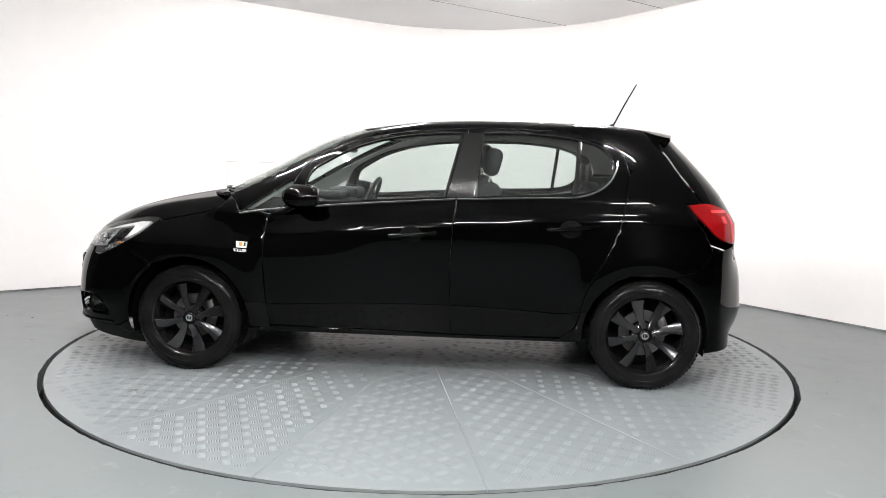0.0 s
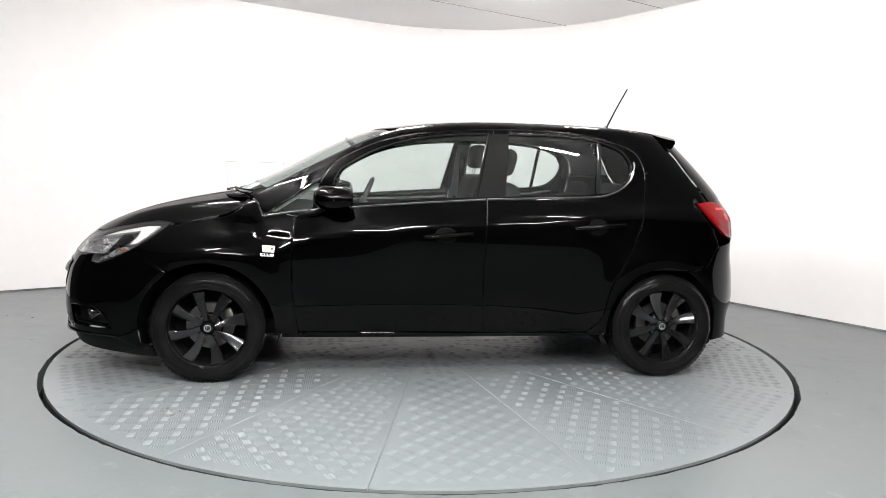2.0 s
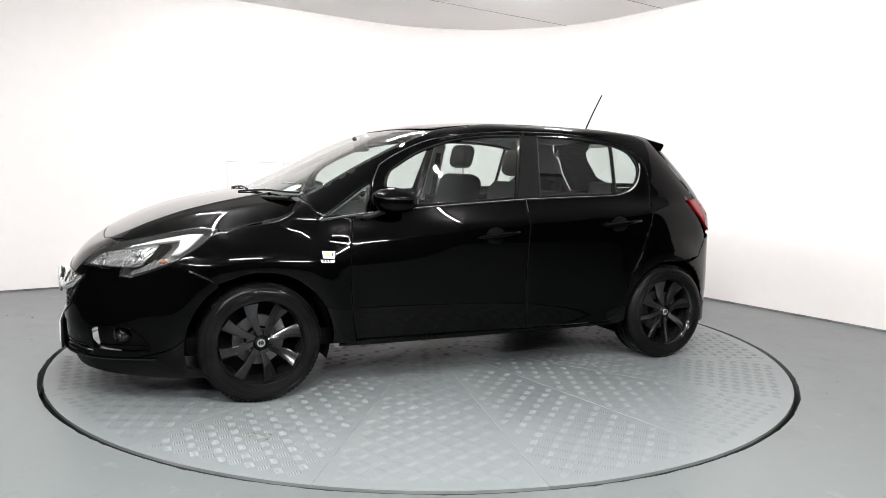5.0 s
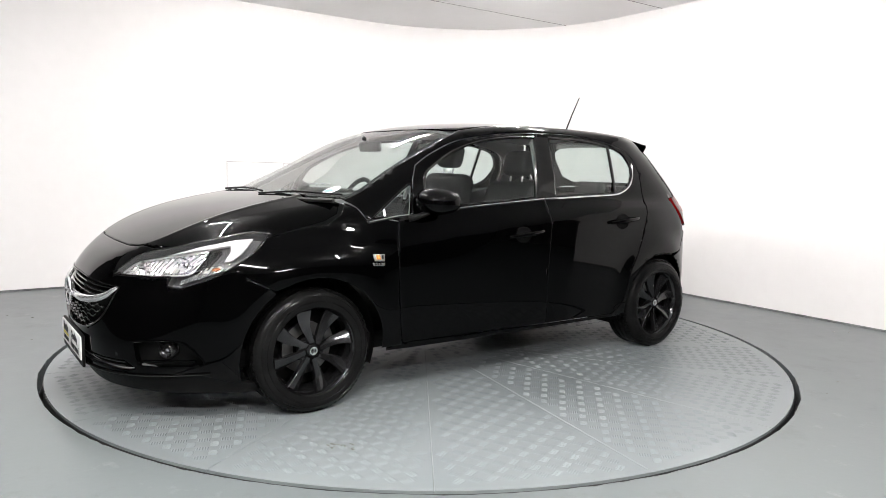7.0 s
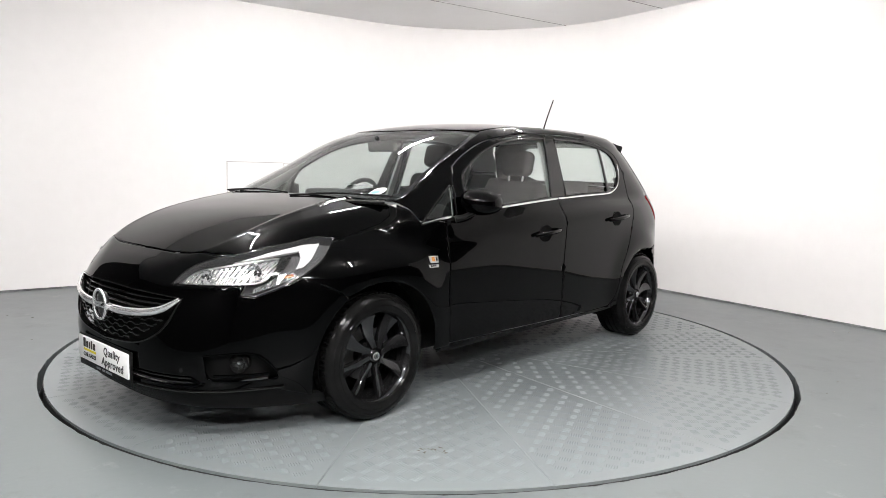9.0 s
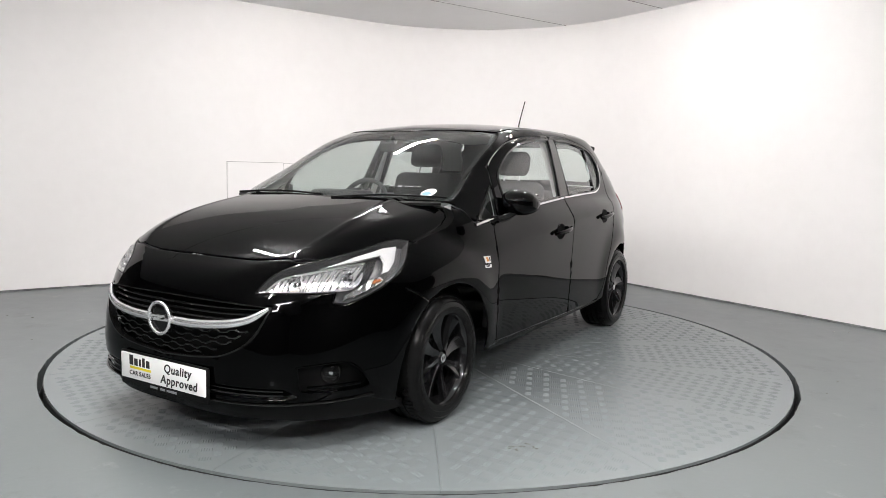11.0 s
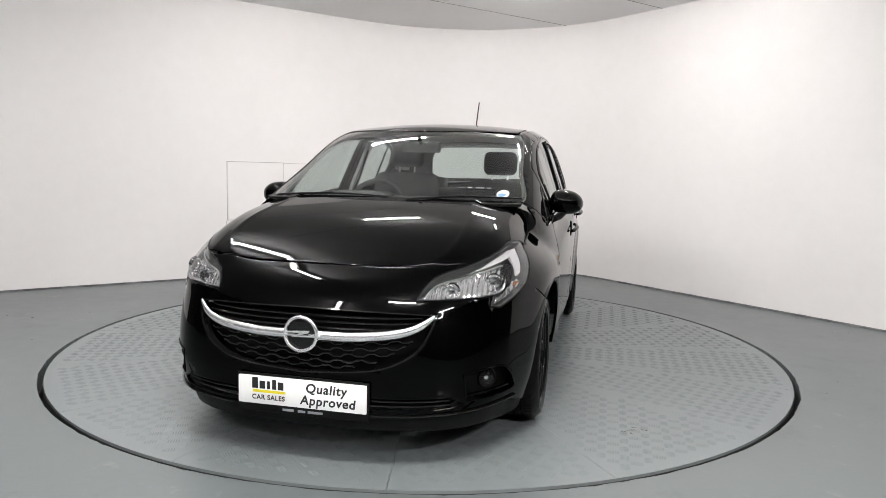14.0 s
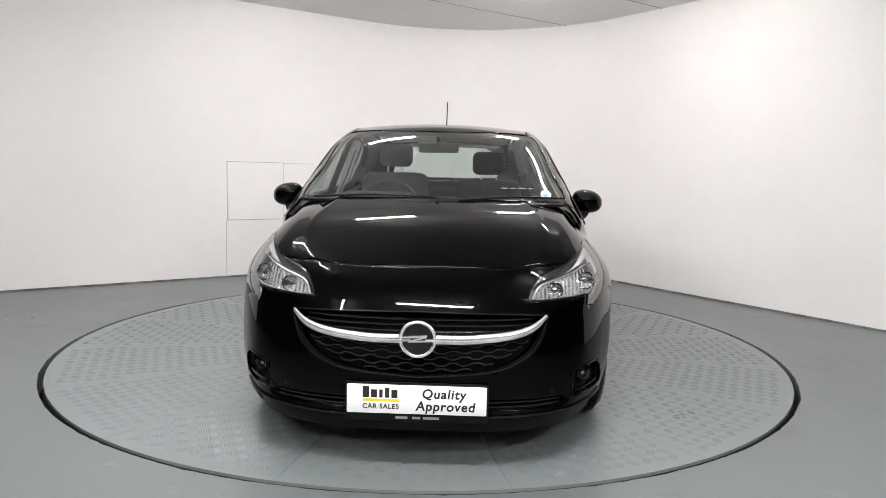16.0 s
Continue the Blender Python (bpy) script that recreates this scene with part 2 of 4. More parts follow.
TO_RIGHT = -ALONG
hatch_turn = Matrix(((TO_RIGHT.x, DOWN.x, 0), (TO_RIGHT.y, DOWN.y, 0), (0, 0, 1))).to_4x4()


def wall_strip(name, s0, s1, z0, z1, deep, material, label, category, lift=0.0, kind="structure"):
    """A flat piece on the left wall, from s0 to s1 metres from the corner, and from z0 to z1."""
    at = CORNER + ALONG * ((s0 + s1) / 2) + DOWN * (deep / 2 + lift)
    ob = part(name, box((abs(s1 - s0), deep, z1 - z0), (0, 0, 0), min(.002, deep / 3), segments=1), material, None, label)
    ob.matrix_basis = Matrix.Translation((at.x, at.y, (z0 + z1) / 2)) @ hatch_turn
    return tagged(ob, label, category, kind=kind)


S0 = (Vector((-2.035, 2.57, 0)) - CORNER).length
hatch = wall_strip("access_hatch", S0 - .59, S0, .595, 1.18, .010, WALL, "white square access hatch in the white wall", "hatch", kind="thing")
for s0, s1, z0, z1 in ((S0 + .004, S0 + .009, .59, 1.185), (S0 - .597, S0 - .593, .59, 1.185), (S0 - .597, S0 + .009, .588, .592), (S0 - .597, S0 + .009, 1.183, 1.187), (S0 + .016, S0 + .020, .012, .585), (S0 - .95, S0 - .60, 1.178, 1.181)):
    wall_strip("trim", s0, s1, z0, z1, .003, JOINT, "thin shadow joint in the white wall", "joint")


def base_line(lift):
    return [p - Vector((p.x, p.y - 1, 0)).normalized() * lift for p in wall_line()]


upright("baseboard", base_line(.012), base_line(-.004), 0, .016, EDGE, "thin mottled dark line at the foot of the wall")

for (x0, y0), (x1, y1) in (((-3.2, .24), (1.79, 3.56)), ((-1.4, -.09), (2.51, 2.59)), ((-1.0, -2.6), (3.3, .35))):
    a, b = Vector((x0, y0, 0)), Vector((x1, y1, 0))
    ob = part("trim", box(((b - a).length, .006, .003), (0, 0, 0)), JOINT, None)
    ob.matrix_basis = Matrix.Translation(((a + b) / 2).to_tuple()[:2] + (HIGH - .0015,)) @ Matrix.Rotation(math.atan2(b.y - a.y, b.x - a.x), 4, "Z")
    tagged(ob, "thin joint between ceiling boards", "joint", kind="structure")


# the turntable: sixteen steel sectors with raised tread bars
turntable = thing("turntable", "round turntable of grey painted tread-plate steel sectors", "turntable")
part("deck", lathe([(0, -.09), (TABLE - .012, -.09), (TABLE - .012, -.012), (0, -.012)], 160, "Z"), GAP, turntable)
SECTORS, FIRST = 16, 11.4
span = math.pi / SECTORS


def sector_mesh():
    r = TABLE - .016
    outline = [(.004, 0)] + [((r) * math.cos(a) + .0, r * math.sin(a)) for a in np.linspace(-span + .0012 / r, span - .0012 / r, 13)]
    verts = [(x, y, z) for z in (-.012, 0) for x, y in outline]
    n = len(outline)
    faces = [tuple(range(n, 2 * n)), tuple(range(n))[::-1]] + [(i, (i + 1) % n, n + (i + 1) % n, n + i) for i in range(n)]
    return mesh("plate", verts, faces, PLATE, False)


def tread_mesh():
    """Groups of five raised bars, turned by right angles from group to group."""
    verts, faces, pitch = [], [], .066
    for i in range(2, int(TABLE / pitch)):
        for j in range(-8, 9):
            x, y = (i + .5) * pitch, j * pitch
            if abs(math.atan2(y, x)) > span - .035 / x or math.hypot(x, y) > TABLE - .06:
                continue
            turn = math.pi / 4 if (i + j) % 2 else -math.pi / 4
            c, s = math.cos(turn), math.sin(turn)
            for k in range(-2, 3):
                ln = .019 - .0012 * abs(k)
                w, h = .0036, .0014
                base = len(verts)
                for u, v, z in ((-ln, -w, .0002), (ln, -w, .0002), (ln, w, .0002), (-ln, w, .0002), (-ln * .7, 0, h), (ln * .7, 0, h)):
                    v += k * .0105
                    verts.append((x + u * c - v * s, y + u * s + v * c, z))
                faces += [tuple(base + q for q in f) for f in ((0, 1, 5, 4), (2, 3, 4, 5), (1, 2, 5), (3, 0, 4))]
    return mesh("tread", verts, faces, TREAD, False)


sector, bars = sector_mesh(), tread_mesh()
for i in range(SECTORS):
    plate = part("plate", sector, PLATE, turntable)
    plate.matrix_basis = pose(0, 0, 0, 0, 0, FIRST - 11.25 + 22.5 * i)
    tagged(part("tread", bars, TREAD, plate), kind="stuff")


# a worn, rusty scuff on the steel
SCUFF = mottle(shader("rusty_scuff", (.08, .06, .05), .7), 60, (.03, .025, .022), (.13, .10, .08))
scuff_v, scuff_f = [], []
for i in range(16):
    a, r = radians(45) + random.uniform(-.035, .035), 1.88 + random.uniform(-.03, .03)
    first, wide, turn = len(scuff_v), random.uniform(.004, .014), random.uniform(0, 3.1)
    for k in range(6):
        u, w = wide * random.uniform(.6, 1.2) * math.cos(k * 1.047), wide * .4 * random.uniform(.6, 1.2) * math.sin(k * 1.047)
        scuff_v.append((r * math.cos(a) + u * math.cos(turn) - w * math.sin(turn), r * math.sin(a) + u * math.sin(turn) + w * math.cos(turn), .0026))
    scuff_f.append(tuple(range(first, first + 6)))
part("scuff_mark", mesh("scuff_mark", scuff_v, scuff_f, SCUFF, False), SCUFF, turntable, "dark rusty scuff on the steel")


# small chips and crumbs on the floor
chips_v, chips_f = [], []
for i in range(90):
    a, r = random.uniform(0, 2 * math.pi), random.uniform(2.4, 4.2)
    x, y, size = r * math.cos(a), r * math.sin(a), random.uniform(.004, .014)
    if (Vector((x, y, 0)) - CORNER).dot(DOWN) < .1 or (Vector((x, y, 0)) - CORNER).dot(ALONG) < .1:
        continue
    n, turn, slim = len(chips_v), random.uniform(0, 6.28), random.uniform(.25, .9)
    ring5 = [(math.cos(k * 1.2566) * size * random.uniform(.6, 1), math.sin(k * 1.2566) * size * slim * random.uniform(.6, 1)) for k in range(5)]
    for z in (.0, random.uniform(.001, .003)):
        chips_v += [(x + u * math.cos(turn) - v * math.sin(turn), y + u * math.sin(turn) + v * math.cos(turn), z) for u, v in ring5]
    chips_f += [tuple(n + 5 + k for k in range(5))] + [(n + k, n + (k + 1) % 5, n + 5 + (k + 1) % 5, n + 5 + k) for k in range(5)]
tagged(new("floor_crumbs", mesh("floor_crumbs", chips_v, chips_f, CRUMB, False)), "scattered small paint chips and crumbs on the floor", "debris", kind="stuff")


# ---- the car's surface: x forward, y to its left, z up, origin on the floor midway between the axles ----
def curve(*pairs):
    """A smooth curve through (input, value) pairs, for arrays."""
    xs, ys = (np.array(v, float) for v in zip(*sorted(pairs)))
    h, d = np.diff(xs), np.diff(ys) / np.diff(xs)
    m = np.concatenate(([d[0]], (d[:-1] * h[1:] + d[1:] * h[:-1]) / (h[1:] + h[:-1]), [d[-1]]))

    def value(x):
        x = np.clip(np.asarray(x, float), xs[0], xs[-1])
        i = np.clip(np.searchsorted(xs, x) - 1, 0, len(h) - 1)
        s = (x - xs[i]) / h[i]
        return (ys[i] * (1 + 2 * s) * (1 - s) ** 2 + ys[i + 1] * s * s * (3 - 2 * s)
                + h[i] * s * (1 - s) * (m[i] * (1 - s) - m[i + 1] * s))
    return value


def soft_max(a, b, k):
    h = np.clip(k - np.abs(a - b), 0, None) / k
    return np.maximum(a, b) + h * h * k / 4


# half width of the lower body, nose and tail by height, bonnet line by length
low_width = curve((.10, .775), (.20, .800), (.28, .822), (.40, .842), (.55, .853), (.70, .859), (.80, .861), (.88, .860), (.95, .857), (1.02, .852), (1.1, .84))
nose = curve((.08, 2.06), (.15, 2.10), (.22, 2.13), (.30, 2.136), (.42, 2.138), (.52, 2.136), (.60, 2.125), (.66, 2.112), (.75, 2.10), (1.1, 2.08))
tail = curve((.14, -1.69), (.2, -1.775), (.25, -1.845), (.36, -1.905), (.51, -1.905), (.62, -1.888), (.75, -1.848), (.86, -1.835), (1.0, -1.785), (1.1, -1.745))
bonnet = curve((2.2, .575), (2.10, .672), (1.968, .760), (1.845, .828), (1.617, .922), (1.442, .968), (1.302, .996), (1.15, 1.022), (.9, 1.06), (.5, 1.08), (-2, 1.08))
crease = curve((.9, .43), (1.3, .472), (1.54, .503), (1.73, .505), (1.866, .46), (1.93, .40), (2.05, .25), (2.15, .15))
# greenhouse
up_width = curve((.80, .84), (.95, .796), (1.0, .776), (1.1, .742), (1.2, .706), (1.3, .668), (1.36, .640), (1.42, .610), (1.5, .56))
screen = curve((.90, 1.375), (1.03, 1.142), (1.143, .908), (1.258, .695), (1.32, .568), (1.379, .42), (1.414, .308), (1.46, .12))
hatch = curve((.9, -1.815), (1.043, -1.73), (1.191, -1.605), (1.328, -1.475), (1.376, -1.43), (1.46, -1.35))
roof = curve((1.2, 1.26), (.6, 1.354), (.371, 1.397), (.208, 1.423), (.045, 1.443), (-.118, 1.456), (-.283, 1.461), (-.612, 1.461), (-.944, 1.453), (-1.111, 1.442), (-1.279, 1.425), (-1.42, 1.405), (-1.8, 1.35))
AXLE, HUB = 1.255, .295


def flare(x, z):
    """Swell of the body round the wheel arches."""
    out = 0
    for ax, r, a in ((AXLE, .37, .016), (-AXLE, .35, .018)):
        d = np.hypot(x - ax, (z - HUB) * .9)
        out = out + a * np.exp(-((d - r) / .10) ** 2)
    return out


def lower(x, y, z):
    w = low_width(z) + flare(x, z)
    edge = .006 + .030 * np.clip((x - .55) / .5, 0, 1) + .02 * np.clip((-1.1 - x) / .3, 0, 1)
    w = w - .42 * edge * np.logaddexp(0, (z - .845 + .08 * x) / edge)
    plan = 1 - np.where(x < 0, .018, .010) * (x / 1.2) ** 2
    s1, s2 = np.clip((x - .15) / 1.2, 0, 1), np.clip((z - .66) / .26, 0, 1)
    w = w - .075 * s1 * s1 * (3 - 2 * s1) * s2 * s2 * (3 - 2 * s2)
    s1 = np.clip((-.7 - x) / .8, 0, 1)
    w = w - .03 * s1 * s1 * (3 - 2 * s1) * s2 * s2 * (3 - 2 * s2)
    n, ya = 2.75 + .45 * np.clip((.62 - z) / .25, 0, 1), np.abs(y) / (w * plan)
    front = (np.clip(x - 1.1, 0, None) / (nose(z) - 1.1)) ** n
    back = (np.clip(-1.05 - x, 0, None) / (-1.05 - tail(z))) ** 3
    side = (np.where(x > 0, (ya ** n + front), (ya ** 3 + back)) ** np.where(x > 0, 1 / n, 1 / 3) - 1) * .9
    past = (np.abs(y) - crease(x)) / .010
    crown = .020 * (np.abs(y) / .7) ** 2 + .19 * .010 * np.logaddexp(0, past) * np.clip((2.12 - x) * 6, 0, 1)
    crown = crown - .003 * np.exp(-((np.abs(y) - crease(x)) / .016) ** 2) * np.clip((1.95 - x) * 5, 0, 1)
    return soft_max(side, (z - bonnet(x) + crown) * .85, .10)


def upper(x, y, z):
    n, ya = 4.2, np.abs(y) / (up_width(z) * (1 - .014 * (x / 1.0) ** 2))
    front = (np.clip(x - screen(z) + 1.3, 0, None) / 1.3) ** 7
    back = (np.clip(hatch(z) + .9 - x, 0, None) / .9) ** 5
    side = ((ya ** n + front + back) ** (1 / n) - 1) * .75
    return soft_max(side, (z - roof(x) + .035 * (y / .55) ** 2), .045)


def whole(x, y, z):
    a, b = lower(x, y, z), upper(x, y, z)
    return -soft_max(-a, -b, .02)


def solve(f, lo, hi, steps=34):
    """Where f, negative inside, turns positive between the arrays lo and hi."""
    lo, hi = np.array(lo, float), np.array(hi, float)
    for _ in range(steps):
        mid = (lo + hi) / 2
        inside = f(mid) < 0
        lo, hi = np.where(inside, mid, lo), np.where(inside, hi, mid)
    return (lo + hi) / 2


def on_side(uv, body=whole):
    """(x, z) to the left flank."""
    x, z = uv[:, 0], uv[:, 1]
    y = solve(lambda y: body(x, y, z), np.zeros(len(x)), np.full(len(x), 1.1))
    return np.stack([x, y, z], 1)


def on_top(uv, body=lower):
    """(x, y) to the bonnet or roof."""
    x, y = uv[:, 0], uv[:, 1]
    z = solve(lambda z: body(x, y, z), np.full(len(x), .5), np.full(len(x), 1.7))
    return np.stack([x, y, z], 1)


def on_front(uv, body=lower):
    """(degrees round an upright axis between the front wheels, z) to the nose."""
    a, z = np.radians(uv[:, 0]), uv[:, 1]
    r = solve(lambda r: body(1.0 + r * np.cos(a), r * np.sin(a), z), np.zeros(len(a)), np.full(len(a), 1.6))
    return np.stack([1.0 + r * np.cos(a), r * np.sin(a), z], 1)


def on_back(uv, body=whole):
    """(degrees round an upright axis between the rear wheels, z) to the tail."""
    a, z = np.radians(uv[:, 0]), uv[:, 1]
    r = solve(lambda r: body(-1.0 - r * np.cos(a), r * np.sin(a), z), np.zeros(len(a)), np.full(len(a), 1.3))
    return np.stack([-1.0 - r * np.cos(a), r * np.sin(a), z], 1)


def on_screen(uv, body=upper):
    """(y, z) to the windscreen."""
    y, z = uv[:, 0], uv[:, 1]
    x = solve(lambda x: body(x, y, z), np.full(len(y), -.3), np.full(len(y), 1.6))
    return np.stack([x, y, z], 1)


def on_hatch(uv, body=upper):
    """(y, z) to the rear window."""
    y, z = uv[:, 0], uv[:, 1]
    x = -solve(lambda x: body(-x, y, z), np.full(len(y), .3), np.full(len(y), 2.1))
    return np.stack([x, y, z], 1)


def normals(p, body=whole):
    e = 2e-3
    g = np.stack([body(*(p + e * d).T) - body(*(p - e * d).T) for d in np.eye(3)], 1)
    return g / np.linalg.norm(g, axis=1)[:, None]


# ---- the car ----
from mathutils.geometry import delaunay_2d_cdt

car = thing("car", "glossy black five-door hatchback on the turntable", "car")


def flush(q):
    """Where the rear pillar runs into the rear wing without a seam."""
    return (np.abs(q[:, 1] - 1.16) < 2e-4) & (q[:, 0] < -1.155) & (q[:, 0] > -1.44)


def panel(name, outline, mapper, material, parent, holes=(), cell=.03, gap=.0016, thick=.014, side=1, body=whole, sink=0.0, unit=(1, 1), label=""):
    """A skin of the body's surface inside an outline in the mapper's own coordinates, with folded edges. side -1: its mirror image."""
    unit = np.array(unit, float)
    loops = []
    for k, line in enumerate([outline, *holes]):
        p = np.array(line, float) * unit
        keep = np.hypot(*(p - np.roll(p, 1, 0)).T) > 1e-4
        p = p[keep]
        q = []
        for a, b in zip(p, np.roll(p, -1, 0)):
            m = max(1, int(np.hypot(*(b - a)) / cell))
            q += [a + (b - a) * i / m for i in range(m)]
        q = np.array(q)
        area = np.sum(q[:, 0] * np.roll(q[:, 1], -1) - q[:, 1] * np.roll(q[:, 0], -1))
        if (area > 0) != (k == 0):
            q = q[::-1]
        t = np.roll(q, -1, 0) - np.roll(q, 1, 0)
        t /= np.linalg.norm(t, axis=1)[:, None] + 1e-9
        loops.append(q + gap * np.stack([-t[:, 1], t[:, 0]], 1) * ~flush(q / unit)[:, None])
    flat, edges, at = np.concatenate(loops), [], 0
    for q in loops:
        edges += [(at + i, at + (i + 1) % len(q)) for i in range(len(q))]
        at += len(q)
    lo, hi = loops[0].min(0), loops[0].max(0)
    gx, gy = np.meshgrid(np.arange(lo[0] + cell / 2, hi[0], cell), np.arange(lo[1] + cell / 2, hi[1], cell))
    grid = np.stack([gx.ravel(), gy.ravel()], 1)
    a, b = flat[[e[0] for e in edges]], flat[[e[1] for e in edges]]
    s = b - a
    near = np.array([np.min(np.hypot(*(g - a - s * np.clip(((g - a) * s).sum(1) / ((s * s).sum(1) + 1e-12), 0, 1)[:, None]).T)) for g in grid]) if len(grid) else np.zeros(0)
    crossings = np.array([np.sum(((a[:, 1] > g[1]) != (b[:, 1] > g[1])) & (g[0] < a[:, 0] + (g[1] - a[:, 1]) * s[:, 0] / (s[:, 1] + 1e-15))) for g in grid]) if len(grid) else np.zeros(0)
    grid = grid[(near > cell * .45) & (crossings % 2 == 1)] if len(grid) else grid
    if material is PAINT and thick > .005:
        turned = [np.roll(q, -1, 0) - np.roll(q, 1, 0) for q in loops]
        inset = np.concatenate([q + .0045 * np.stack([-t[:, 1], t[:, 0]], 1) / (np.linalg.norm(t, axis=1)[:, None] + 1e-9) for q, t in zip(loops, turned)])
        free = np.array([np.min(np.hypot(*(g - a - s * np.clip(((g - a) * s).sum(1) / ((s * s).sum(1) + 1e-12), 0, 1)[:, None]).T)) for g in inset])
        grid = np.concatenate([grid.reshape(-1, 2), inset[free > .0038]])
    pts = [Vector(p) for p in flat] + [Vector(p) for p in grid]
    vs, es, fs, *_ = delaunay_2d_cdt(pts, edges, [], 0, 1e-7)
    uv = np.array([tuple(v) for v in vs])
    mid = np.array([uv[list(f)].mean(0) for f in fs])
    inside = np.array([np.sum(((a[:, 1] > g[1]) != (b[:, 1] > g[1])) & (g[0] < a[:, 0] + (g[1] - a[:, 1]) * s[:, 0] / (s[:, 1] + 1e-15))) % 2 == 1 for g in mid])
    fs = [tuple(f) for f, keep in zip(fs, inside) if keep]
    p = mapper(uv / unit, body) if body is not whole else mapper(uv / unit)
    nrm = normals(p, body)
    p = p - nrm * sink
    turn = np.array([np.dot(np.cross(p[f[1]] - p[f[0]], p[f[2]] - p[f[0]]), nrm[f[0]]) for f in fs])
    if turn.mean() < 0:
        fs = [f[::-1] for f in fs]
    count = {}
    for f in fs:
        for i in range(3):
            count[(f[i], f[(i + 1) % 3])] = 1
    border = [e for e in count if (e[1], e[0]) not in count]
    if material is PAINT and thick > .005:
        out = np.zeros_like(p)
        for i0, i1 in border:
            out[i0] += np.cross(p[i1] - p[i0], nrm[i0])
            out[i1] += np.cross(p[i1] - p[i0], nrm[i1])
        size = np.linalg.norm(out, axis=1)[:, None]
        out = out / (size + 1e-12)
        rolled = (size[:, 0] > 0) & ~flush(uv / unit)
        out = out * rolled[:, None]
        p[rolled] -= nrm[rolled] * .0012
        nrm = nrm + .8 * out
        nrm /= np.linalg.norm(nrm, axis=1)[:, None]
    n, under = len(p), {}
    low = []
    for e in border:
        for v in e:
            if v not in under:
                under[v] = n + len(low)
                low.append(p[v] - nrm[v] * thick)
    faces = fs + [(e[1], e[0], under[e[0]], under[e[1]]) for e in border]
    verts = np.concatenate([p, np.array(low)]) if low else p
    flip = np.array([1, side, 1])
    verts = verts * flip
    if side < 0:
        faces = [f[::-1] for f in faces]
    me = mesh(name, verts, faces, material)
    look_to = np.zeros((len(me.loops), 3))
    for poly in me.polygons:
        for li in poly.loop_indices:
            v = me.loops[li].vertex_index
            look_to[li] = nrm[v] * flip if len(poly.vertices) == 3 else tuple(poly.normal)
    me.normals_split_custom_set([tuple(v) for v in look_to])
    return part(name, me, material, parent, label)


def mirrored(half):
    """A half outline from the middle plane outwards and back to it, closed by its mirror image."""
    h = [tuple(q) for q in half]
    return h + [(q[0], -q[1]) for q in h[::-1]]


def mirrored_u(half):
    h = [tuple(q) for q in half]
    return h + [(-q[0], q[1]) for q in h[::-1]]


def arch(ax, r, z0, z1, n=14):
    """Wheel arch from height z0 in front of the axle over the top to z1 behind it."""
    a0, a1 = math.asin((z0 - HUB) / r), math.pi - math.asin((z1 - HUB) / r)
    return [(ax + r * math.cos(a0 + (a1 - a0) * i / n), HUB + r * math.sin(a0 + (a1 - a0) * i / n)) for i in range(n + 1)]


FRONT_ARCH, REAR_ARCH = .352, .338
DOOR_FRONT = bend([(.781, .285), (.800, .389), (.817, .62), (.812, .78), (.797, .893)], 5)
DOOR_TOP = bend([(.615, 1.174), (.504, 1.238), (.312, 1.316), (.057, 1.361), (-.15, 1.378), (-.278, 1.383)], 5)
B_SEAM = bend([(-.278, 1.383), (-.225, 1.002), (-.203, .609), (-.213, .275)], 6)
REAR_TOP = bend([(-.278, 1.383), (-.45, 1.386), (-.627, 1.380), (-.80, 1.362), (-.918, 1.342), (-1.055, 1.300), (-1.12, 1.245), (-1.148, 1.16)], 5)
REAR_BACK = bend([(-1.148, 1.16), (-1.125, .986), (-1.062, .80), (-.99, .645), (-.925, .52), (-.898, .40), (-.87, .33), (-.80, .275)], 5)
FRONT_GLASS = bend([(.602, .958), (.606, 1.056), (.577, 1.130), (.513, 1.177), (.385, 1.247), (.225, 1.302), (.064, 1.333), (-.101, 1.350), (-.246, 1.356)], 4) + bend([(-.246, 1.356), (-.208, 1.195), (-.161, 1.004)], 4) + bend([(-.161, 1.004), (.10, .986), (.414, .964), (.602, .958)], 3)[:-1]
REAR_GLASS = bend([(-.359, 1.357), (-.622, 1.356), (-.840, 1.335), (-.985, 1.297), (-1.045, 1.243), (-1.064, 1.183), (-1.033, 1.109), (-.96, 1.052), (-.83, 1.029), (-.576, 1.020), (-.321, 1.010)], 5)
LAMP_TOP = bend([(21.6, .663), (22.9, .700), (25.2, .735), (28.6, .761), (34.5, .785), (43.5, .821), (52.2, .850), (58.5, .846)], 5)
LAMP_BACK = bend([(58.5, .846), (55.2, .768), (50.2, .702), (45, .655), (40, .622)], 5)
LAMP_LOW = [(40, .622), (37.2, .630), (38.0, .668), (30, .665), (21.6, .663)]
LAMP = LAMP_TOP + LAMP_BACK[1:] + LAMP_LOW[1:-1]
AZ = (.0185, 1)


def shown(line, mapper=on_front, body=lower):
    return mapper(np.array([tuple(q) for q in line], float), body)


def az(points):
    return [(math.degrees(math.atan2(q[1], q[0] - 1.0)), q[2]) for q in points]


